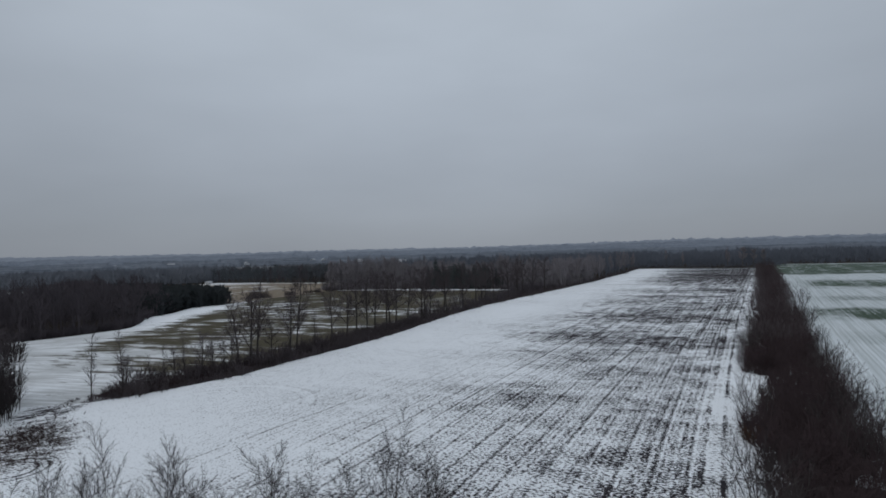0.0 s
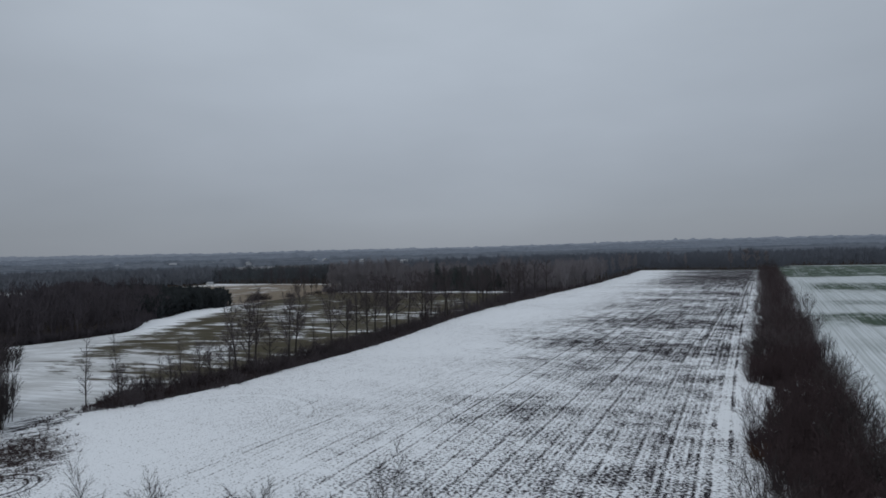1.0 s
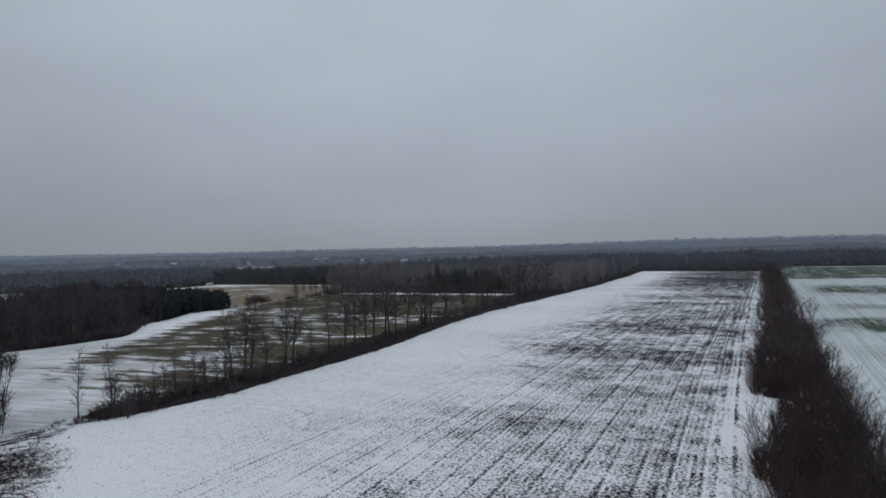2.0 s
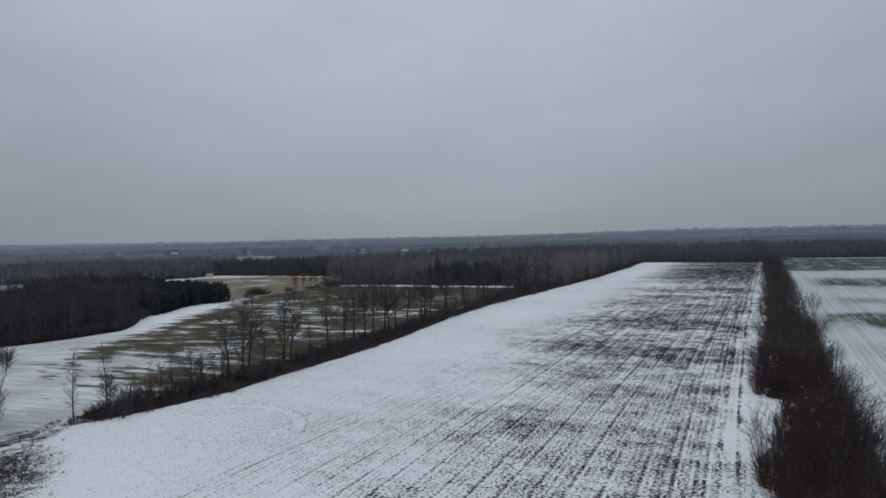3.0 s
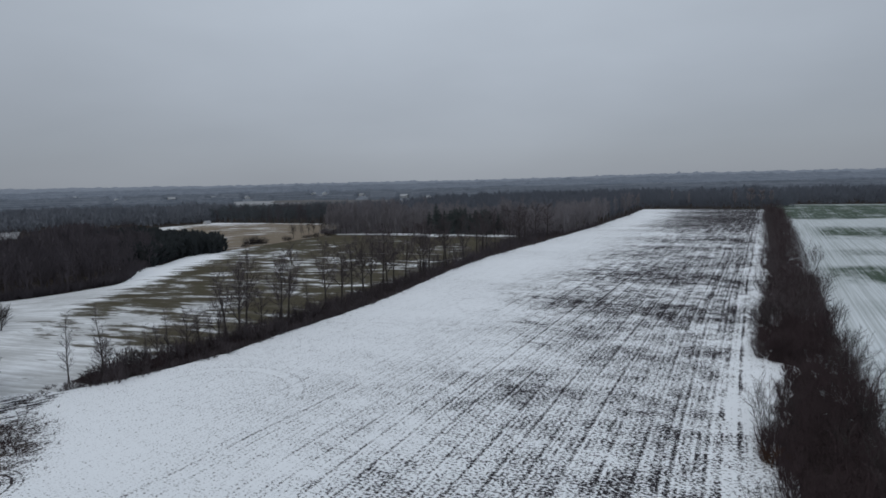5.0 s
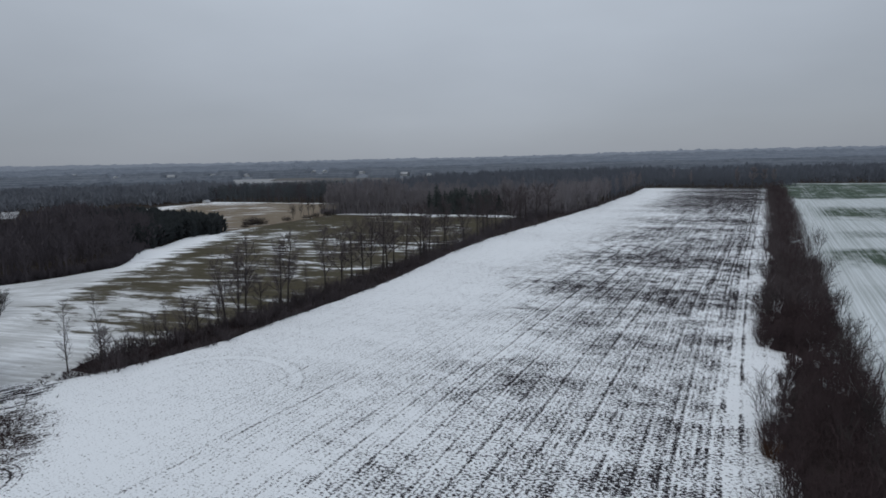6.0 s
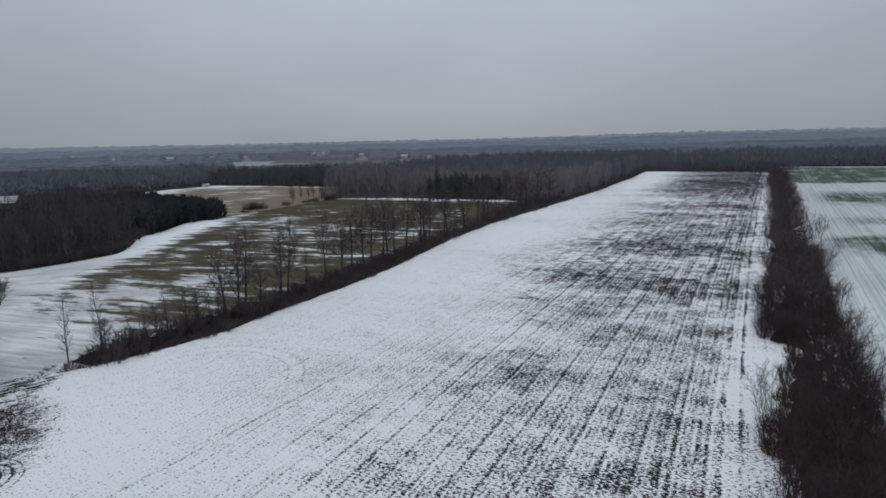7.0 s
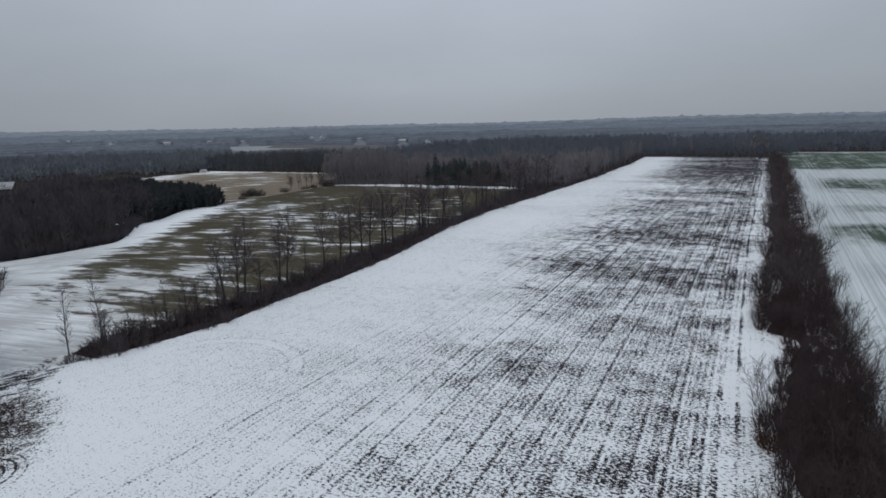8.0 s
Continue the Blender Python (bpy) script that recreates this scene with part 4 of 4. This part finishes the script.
put_copies(fans[2], [(15.5, 118, 0, 1.1), (13.9, 74, 90, 0.9), (14.6, 80, 200, 0.8), (21.5, 168, 40, 1.1), (12.4, 47, 60, 0.9)], SIDE)

rust = bush_thing("hedge_bush", 77, 2.2, 1.4, 18, BRUSH, M_RUST, "low rust-brown bush at a hedgerow's foot")
put_copies(rust, [(5.0, 52.4, 0, 1.0)], SIDE)

# thicket and bushes at the west corner
bx, by = sown(rng, [(-65.5, 31.5), (-69, 35.6), (-75, 38.6), (-80, 41), (-86, 40), (-84, 30), (-66, 28)], 1.5)
cx, cy = sown(rng, [(-108, 57), (-116, 62), (-126, 67.5), (-135, 66), (-135, 50), (-116, 46)], 2.5)
sp = spots_at(rng, np.r_[bx, cx], np.r_[by, cy], 3, (0.8, 1.1), (0.75, 1.35))
sp[:len(bx), 6] *= 1.45
tagged(massed("thicket_west", thick, sp, M_TWIG), "dark leafless thicket beside the field corner", "thicket", kind="stuff")
copy_thing(hedge_trees[3], pose(-77, 36, 0.1, 0, 0, 40) @ Matrix.Scale(1.25 / hedge_trees[3].scale[0], 4))
copy_thing(hedge_trees[0], pose(-84, 38, 0.1, 0, 0, 140) @ Matrix.Scale(1.35 / hedge_trees[0].scale[0], 4))
copy_thing(hedge_trees[2], pose(-69.5, 34.6, 0.1, 0, 0, 200) @ Matrix.Scale(0.85 / hedge_trees[2].scale[0], 4))
copy_thing(hedge_trees[3], pose(-72, 34.5, 0.1, 0, 0, 300) @ Matrix.Scale(1.2 / hedge_trees[3].scale[0], 4))
stub_bushes = bush_thing("field_bush", 75, 4.0, 3.0, 34, BRUSH, M_TWIG, "dark bare bush beside the stubble field")
put_copies(stub_bushes, [(-169.5, 185.5, 0, 1.5), (-171, 184, 70, 1.35), (-168, 187, 130, 1.2), (-167, 202, 40, 1.0), (-165, 213, 100, 0.9), (-165, 219, 200, 1.0), (-163, 226, 10, 1.0), (-166, 176, 30, 0.8)], "bushes at the stubble field's edge", -0.9)
tall = tree_thing("field_tree", 76, 9.0, 0.12, HEDGE, M_BARK, M_TWIG, "small bare tree at the stubble field's edge")
put_copies(tall, [(-167, 217, 0, 0.95), (-170, 210, 80, 0.8), (-166, 228, 150, 0.9), (-168, 222, 40, 0.75), (-165, 224, 200, 0.85), (-169, 214, 260, 0.7), (-167, 206, 310, 0.6)], "small trees at the stubble field's edge")

# ---- woods ----
wood = [wood_tree(s, 90, 0.013).arrays() for s in range(41, 46)]
light = [wood_tree(s, 26, 0.026).arrays() for s in range(46, 50)]
fuzz = [fuzz_tree(s).arrays() for s in range(54, 58)]
spruce = [conifer_shape(s, 13, 10).arrays() for s in (51, 52, 53)]
pines = [pine_shape(s).arrays() for s in range(65, 69)]
thin_fuzz = [fuzz_tree(s, 12).arrays() for s in range(58, 62)]
WEST_WOOD = [(-141, 40), (-138, 74), (-135, 84), (-134, 97), (-137, 103), (-149, 116), (-157, 130), (-200, 150), (-290, 190), (-262, 160), (-214, 122), (-222, 100), (-260, 30)]
SPRUCE_WOOD = [(-152, 121), (-165, 146), (-159.5, 155), (-164, 163), (-182, 172), (-250, 190), (-230, 140)]
NORTH_WOOD = [(-170, 231), (-134, 243), (-80, 249), (-70, 236), (-58, 250), (-54, 300), (-52, 374), (-51, 460), (48, 464), (50, 524), (120, 528), (330, 545), (330, 800), (-230, 800), (-260, 560), (-212, 300)]
BAND_WOOD = [(-312, 296), (-281, 289), (-206, 299), (-212, 340), (-280, 390), (-350, 360)]
BARE_BAND = [(-520, 215), (-400, 240), (-312, 296), (-350, 360), (-420, 400), (-620, 330)]
SPRUCE_CLUMP = [(-119, 238.5), (-92, 243), (-83, 256), (-114, 262)]
wx, wy = sown(rng, WEST_WOOD, 3.7)
keep = ~((wy > 114) & (wy < 121.5) & (wx > -163))  # a snowy gap between the bare wood and the spruces
wx, wy = wx[keep], wy[keep]
rim = (wx > -190)
tagged(massed("bare_wood_west", wood, rolling(spots_at(rng, wx[rim], wy[rim], 5, (4.5, 7.0), (7.5, 11.5)), 0.35, 12.0), M_WOOD), "dense leafless wood of dark brown trees", "wood", kind="stuff")
tagged(massed("bare_wood_west_inner", fuzz, spots_at(rng, wx[~rim], wy[~rim], 4, (5.0, 7.5), (8.0, 11.5)), M_WOOD), "inner part of a dense leafless wood", "wood", kind="stuff")
sx = np.interp(np.linspace(0, 1, 260), np.linspace(0, 1, 7), [-138, -135, -134, -137, -149, -157, -168])
sy = np.interp(np.linspace(0, 1, 260), np.linspace(0, 1, 7), [70, 84, 97, 103, 116, 130, 150])
tagged(massed("wood_skirt", tiny, spots_at(rng, sx - rng.uniform(0.5, 4, 260), sy + rng.uniform(-1, 1, 260), 2, (1.2, 2.0), (0.9, 2.0)), M_WOOD), "dark brush along the rim of a bare wood", "wood", kind="stuff")
f = rng.uniform(0, 1, 420)
sx, sy = np.interp(f, [0, 0.45, 0.55, 0.6, 0.8, 1], [-170, -134, -82, -72, -59, -54]), np.interp(f, [0, 0.45, 0.55, 0.6, 0.8, 1], [231, 241, 248, 238, 252, 300])
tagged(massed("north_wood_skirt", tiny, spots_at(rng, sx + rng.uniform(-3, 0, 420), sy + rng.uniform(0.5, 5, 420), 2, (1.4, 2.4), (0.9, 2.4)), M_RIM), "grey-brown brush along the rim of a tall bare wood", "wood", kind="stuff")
nx, ny = sown(rng, NORTH_WOOD, 4.8)
thinned = ~inside(nx, ny, SPRUCE_CLUMP) & ((ny < 400) | (rng.uniform(0, 1, len(nx)) < np.interp(ny, [400, 800], [0.8, 0.25])))
nx, ny = nx[thinned], ny[thinned]
rim = (ny < 300) | ((nx > -80) & (ny < 480) & (nx < 60))
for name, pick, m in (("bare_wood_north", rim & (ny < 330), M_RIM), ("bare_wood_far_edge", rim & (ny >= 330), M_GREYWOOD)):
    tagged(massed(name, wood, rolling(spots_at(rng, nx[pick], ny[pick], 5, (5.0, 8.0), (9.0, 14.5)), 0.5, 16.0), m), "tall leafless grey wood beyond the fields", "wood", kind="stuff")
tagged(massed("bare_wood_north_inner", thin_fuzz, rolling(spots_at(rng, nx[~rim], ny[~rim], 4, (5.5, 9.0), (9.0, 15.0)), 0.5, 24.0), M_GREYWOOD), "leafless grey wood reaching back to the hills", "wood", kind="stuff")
tagged(massed("spruce_plantation", pines, spots_at(rng, *sown(rng, SPRUCE_WOOD, 2.6), 4, (4.4, 6.0), (6.2, 7.8)), M_NEEDLE), "dark young spruce plantation", "wood", kind="stuff")
bx, by = sown(rng, BAND_WOOD, 5.5)
green = rng.uniform(0, 1, len(bx)) < 0.7
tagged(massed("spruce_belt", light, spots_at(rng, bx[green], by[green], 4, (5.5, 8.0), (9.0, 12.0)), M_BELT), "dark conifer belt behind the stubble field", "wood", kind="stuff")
tagged(massed("bare_belt", light, spots_at(rng, bx[~green], by[~green], 4, (5.5, 8.0), (9.0, 12.0)), M_WOOD), "bare trees among the conifer belt", "wood", kind="stuff")
bx, by = sown(rng, BARE_BAND, 5.5)
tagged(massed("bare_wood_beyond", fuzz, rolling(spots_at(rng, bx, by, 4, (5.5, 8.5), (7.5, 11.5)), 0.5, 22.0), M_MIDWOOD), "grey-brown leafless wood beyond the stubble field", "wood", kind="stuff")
tagged(massed("spruce_clump", spruce, rolling(spots_at(rng, *sown(rng, SPRUCE_CLUMP, 3.0), 3, (5.0, 7.5), (8.5, 12.0)), 0.4, 8.0), M_SPRUCE), "dark spruces standing close together in a bare wood", "wood", kind="stuff")
single = new("spruce_tree")
tagged(single, "dark green spruce standing among bare trees", "tree")
solid("trunk", wood_tree(80, 0, 0.01), M_BARK, single).scale = (1, 1, 0.5)
solid("crown", conifer_shape(81, 16, 12), M_SPRUCE, single)
rim_trees = [wood_edge_tree(91, "pale-trunked bare tree at the wood's rim"), wood_edge_tree(92, "pale-trunked bare tree at the wood's rim"), wood_edge_tree(93, "pale-trunked bare tree at the wood's rim")]


def put_sized(first, rows, group):
    """As put_copies, but with width and height: x, y, turn, width, height."""
    tagged(first, group=group)
    places = [pose(x, y, 0.05, 0, 0, turn) @ Matrix.Diagonal((wide, wide, high, 1)) for x, y, turn, wide, high in rows]
    for m in places[1:]:
        copy_thing(first, m)
    first.matrix_basis = places[0]


put_sized(single, [(-114, 240, 0, 6.5, 14.5), (-105, 243, 50, 6.0, 11.5), (-118.5, 242, 90, 5.5, 11), (-97, 245, 20, 5.5, 11), (-91, 247, 140, 5.0, 10)], "spruces at the wood's rim")
rows = [[] for _ in rim_trees]
rows[0] += [(20, 452, 40, 13, 14), (27, 458, 100, 11, 12.5)]
for k in range(30):
    f = (k + rng.uniform(0.1, 0.9)) / 30
    x = -168 + 88 * f
    if -121 < x < -90:
        continue
    rows[k % 3].append((x, 230.5 + (x + 168) * 0.2 + rng.uniform(0, 4), rng.uniform(0, 360), rng.uniform(5, 8), rng.uniform(10, 14.5)))
for k in range(24):
    y = 255 + 200 * (k + rng.uniform(0.1, 0.9)) / 24
    rows[k % 3].append((bent(WEST_HEDGE, y) - rng.uniform(0.5, 4), y, rng.uniform(0, 360), rng.uniform(5, 8), rng.uniform(9, 13.5)))
for k in range(4):
    x = -50 + 95 * (k + rng.uniform(0.1, 0.9)) / 4
    rows[k % 3].append((x, 461 + rng.uniform(0, 4), rng.uniform(0, 360), rng.uniform(5, 9), rng.uniform(10, 15)))
for first, r in zip(rim_trees, rows):
    put_sized(first, r, "trees at the rim of the north wood")

# ---- the far land ----
# stubble greyed in its base colour, as haze would grey it
M_FARFIELD = bark("hazed_far_stubble", (0.115, 0.110, 0.108), (0.175, 0.168, 0.165), 0.02)
TAN = [(-680, 650), (-540, 630), (-360, 505), (-300, 540), (-340, 690), (-440, 740), (-620, 760)]
far_field = new("field_far", mesh_from("field_far", np.array([(x, y, float(ground_height(x, y)) + 0.6) for x, y in TAN + [(-470, 650)]]), np.array([(6 + 1, k, (k + 1) % 7) for k in range(7)]), M_FARFIELD))
tagged(far_field, "far pale stubble field below the hills", "field", kind="structure")


def polar(*spots):
    """Corners given as degrees east of north and metres from the origin."""
    return [(r * math.sin(radians(a)), r * math.cos(radians(a))) for a, r in spots]


def far_sheet(name, corners, material, label):
    v = [(x, y, float(ground_height(x, y)) + 0.6) for x, y in corners]
    return tagged(new(name, mesh_from(name, np.array(v), np.array([(0, k, k + 1) for k in range(1, len(v) - 1)]), material)), label, "field", kind="structure")


CLEARINGS = [polar((-44, 800), (-41, 780), (-37.4, 800), (-37, 960), (-44.5, 980)), polar((-54.2, 600), (-52.2, 590), (-52, 660), (-54.5, 670)), polar((-58.4, 480), (-56.4, 470), (-56.4, 510), (-58.6, 520)), polar((-63, 362), (-60.6, 362), (-60.4, 420), (-64, 430))]
M_FARSNOW = bark("thin_far_snow", (0.17, 0.165, 0.165), (0.46, 0.475, 0.50), 0.03)
for corners in CLEARINGS:
    far_sheet("field_far", corners, M_FARSNOW, "far field thinly covered with snow")
HOUSES = [(-1282, 843), (-1060, 780), (-912, 781), (-881, 852), (-777, 830), (-788, 1043), (-765, 1050), (-610, 954), (-451, 829), (-402, 817), (-303, 287)]
ang = rng.uniform(radians(-78), radians(42), 7500)
rad = 420 * (1200 / 420) ** rng.uniform(0, 1, 7500)
fx, fy = rad * np.sin(ang), rad * np.cos(ang)
free = ~(inside(fx, fy, NORTH_WOOD) | inside(fx, fy, BAND_WOOD) | inside(fx, fy, TAN) | inside(fx / 0.92, fy / 0.92, TAN)) & ((fx < -60) | (fy > 570 + 0.45 * fx))
for corners in CLEARINGS:
    for k in (1.0, 0.9, 0.8, 0.7):
        free &= ~inside(fx / k, fy / k, corners)
for hx, hy in HOUSES:
    r = math.hypot(hx, hy)
    along, aside = (fx * hx + fy * hy) / r, np.abs(fx * hy - fy * hx) / r
    free &= ~((aside < 11) & (along < r + 8) & (along > r - 120))
fx, fy = fx[free], fy[free]
reach = np.hypot(fx, fy)
pick = reach < 680
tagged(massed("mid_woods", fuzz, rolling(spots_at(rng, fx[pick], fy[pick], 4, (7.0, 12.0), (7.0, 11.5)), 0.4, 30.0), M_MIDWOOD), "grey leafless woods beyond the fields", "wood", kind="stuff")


def canopy(name, near, far, step, low, high, material, label):
    """The closed treetops of far woods: an uneven sheet, sunk over fields and along the camera's sight lines to fields
    and houses.
    """
    angles = np.radians(np.arange(-82, 46.01, 0.22))
    radii = [near]
    while radii[-1] < far:
        radii.append(radii[-1] * step)
    r, a = np.meshgrid(radii, angles, indexing="ij")
    x, y = (r * np.sin(a)).ravel(), (r * np.cos(a)).ravel()
    bare = inside(x, y, TAN) | inside(x / 0.92, y / 0.92, TAN) | inside(x, y, NORTH_WOOD) | ((x > -60) & (y < 590 + 0.45 * x))
    for corners in CLEARINGS:
        for k in (1.0, 0.9, 0.8, 0.7):
            bare |= inside(x / k, y / k, corners)
    sightline = np.zeros(len(x), bool)
    for hx, hy in HOUSES:
        d = math.hypot(hx, hy)
        along, aside = (x * hx + y * hy) / d, np.abs(x * hy - y * hx) / d
        sightline |= (aside < 10) & (along < d + 8) & (along > d - 330)
    tops = [0.5 + 0.5 * noise.noise(Vector((p / 60, q / 60, 1))) + 0.5 * noise.noise(Vector((p / 17, q / 17, 2))) + 0.55 * noise.noise(Vector((p / 6, q / 6, 3))) for p, q in zip(x, y)]
    h = low + (high - low) * np.array(tops)
    h = np.where(bare | (r.ravel() == near), -1.5, np.where(sightline, -0.4, h))
    v = np.stack([x, y, ground_height(x, y) + h], 1)
    w, t = len(angles), []
    for j in range(len(radii) - 1):
        p = j * w + np.arange(w - 1)
        t += [np.stack([p, p + w, p + w + 1], 1), np.stack([p, p + w + 1, p + 1], 1)]
    return tagged(new(name, mesh_from(name, v, np.concatenate(t), material, True)), label, "wood", kind="stuff")


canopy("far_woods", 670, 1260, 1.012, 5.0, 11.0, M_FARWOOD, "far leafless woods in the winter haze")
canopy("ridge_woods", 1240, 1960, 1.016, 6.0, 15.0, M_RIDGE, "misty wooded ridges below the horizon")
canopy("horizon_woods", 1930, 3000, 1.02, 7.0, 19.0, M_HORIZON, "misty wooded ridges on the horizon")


M_WALL = bark("painted_siding", (0.52, 0.53, 0.54), (0.66, 0.67, 0.68), 0.5)
M_ROOF = bark("snow_dusted_roofing", (0.30, 0.31, 0.33), (0.46, 0.47, 0.49), 0.5)


def house(label):
    top = tagged(new("farmhouse"), label, "house")
    bm = bmesh.new()
    pts = [(-7, -4.5, -0.5), (7, -4.5, -0.5), (7, 4.5, -0.5), (-7, 4.5, -0.5), (-7, -4.5, 3.6), (7, -4.5, 3.6), (7, 4.5, 3.6), (-7, 4.5, 3.6), (-7, 0, 6.4), (7, 0, 6.4)]
    v = [bm.verts.new(p) for p in pts]
    for f in ((0, 1, 5, 4), (2, 3, 7, 6), (1, 2, 6, 9, 5), (3, 0, 4, 8, 7), (4, 5, 9, 8), (6, 7, 8, 9), (3, 2, 1, 0)):
        bm.faces.new([v[k] for k in f])
    me = bpy.data.meshes.new("wall")
    bm.to_mesh(me)
    bm.free()
    me.materials.append(M_WALL)
    new("wall", me).parent = top
    bm = bmesh.new()
    for s in (-1, 1):
        a = [bm.verts.new(p) for p in ((-7.6, s * 5.3, 3.2), (7.6, s * 5.3, 3.2), (7.6, 0, 6.7), (-7.6, 0, 6.7), (-7.6, s * 5.3, 3.5), (7.6, s * 5.3, 3.5), (7.6, 0, 7.0), (-7.6, 0, 7.0))]
        for f in ((0, 1, 2, 3), (4, 5, 6, 7), (0, 1, 5, 4), (1, 2, 6, 5), (3, 0, 4, 7)):
            bm.faces.new([a[k] for k in f])
    me = bpy.data.meshes.new("roof")
    bm.to_mesh(me)
    bm.free()
    me.materials.append(M_ROOF)
    new("roof", me).parent = top
    return top


first = house("small far farmhouse with pale walls and snow-dusted roof")
tagged(first, group="far farmhouses")
places = [pose(x, y, float(ground_height(x, y)), 0, 0, rng.uniform(0, 180)) @ Matrix.Scale(0.3 if x == -303 else rng.uniform(0.55, 0.95), 4) for x, y in HOUSES]
for m in places[1:]:
    copy_thing(first, m)
first.matrix_basis = places[0]

# clods of frozen soil on the field
kit = []
for seed in (101, 102, 103):
    crng = np.random.default_rng(seed)
    v = np.array([(1, 0, 0), (0, 1, 0), (-1, 0, 0), (0, -1, 0), (0, 0, 0.8), (0, 0, -0.6)], float) * crng.uniform(0.6, 1.2, (6, 1))
    kit.append((v, np.array([(0, 1, 4), (1, 2, 4), (2, 3, 4), (3, 0, 4), (1, 0, 5), (2, 1, 5), (3, 2, 5), (0, 3, 5)])))
cx, cy = rng.uniform(-60, 5, 22000), 24 + 100 * rng.uniform(0, 1, 22000) ** 1.2
west = bent(WEST_HEDGE, cy)
keep = (cx > west + 0.5) & (rng.uniform(0, 1, len(cx)) < np.clip((cx + 40) / 50, 0.03, 0.8)) & (cx < bent(EAST_HEDGE, cy) - 8)
keep &= np.array([noise.noise(Vector((x * 0.12, y * 0.2, 5))) for x, y in zip(cx, cy)]) > 0.05
sp = spots_at(rng, cx[keep], cy[keep], 3, (0.04, 0.09), (0.04, 0.08))
sp[:, 3] = 0.17
tagged(massed("soil_clods", kit, sp, M_SOIL), "dark frozen clods lying in thin snow", "soil", kind="stuff")

# dead grass at the field corner
kit = []
for seed in (111, 112, 113):
    trng = np.random.default_rng(seed)
    g = Shape()
    for k in range(9):
        a, l = trng.uniform(0, 6.28), trng.uniform(0.25, 0.6)
        g.spike(Vector((math.cos(a) * 0.08, math.sin(a) * 0.08, -0.03)), Vector((math.cos(a) * l * 0.6, math.sin(a) * l * 0.6, l)), 0.02)
    kit.append(g.arrays())
along, aside = rng.normal(0, 4.2, 380), rng.normal(0, 1.9, 380)
gx, gy = -58.8 + 0.81 * along + 0.58 * aside, 30.4 - 0.58 * along + 0.81 * aside
along, aside = rng.uniform(-4, 4, 46), rng.normal(0, 0.5, 46)
gx, gy = np.r_[gx, -68.7 - 0.45 * along + 0.89 * aside], np.r_[gy, 39.7 + 0.89 * along + 0.45 * aside]
sp = spots_at(rng, gx, gy, 3, (0.6, 1.2), (0.4, 0.9))
sp[:, 3] = 0.15
tagged(massed("dead_grass", kit, sp, M_BRUSH), "dark dead grass tufts standing in snow", "grass", kind="stuff")
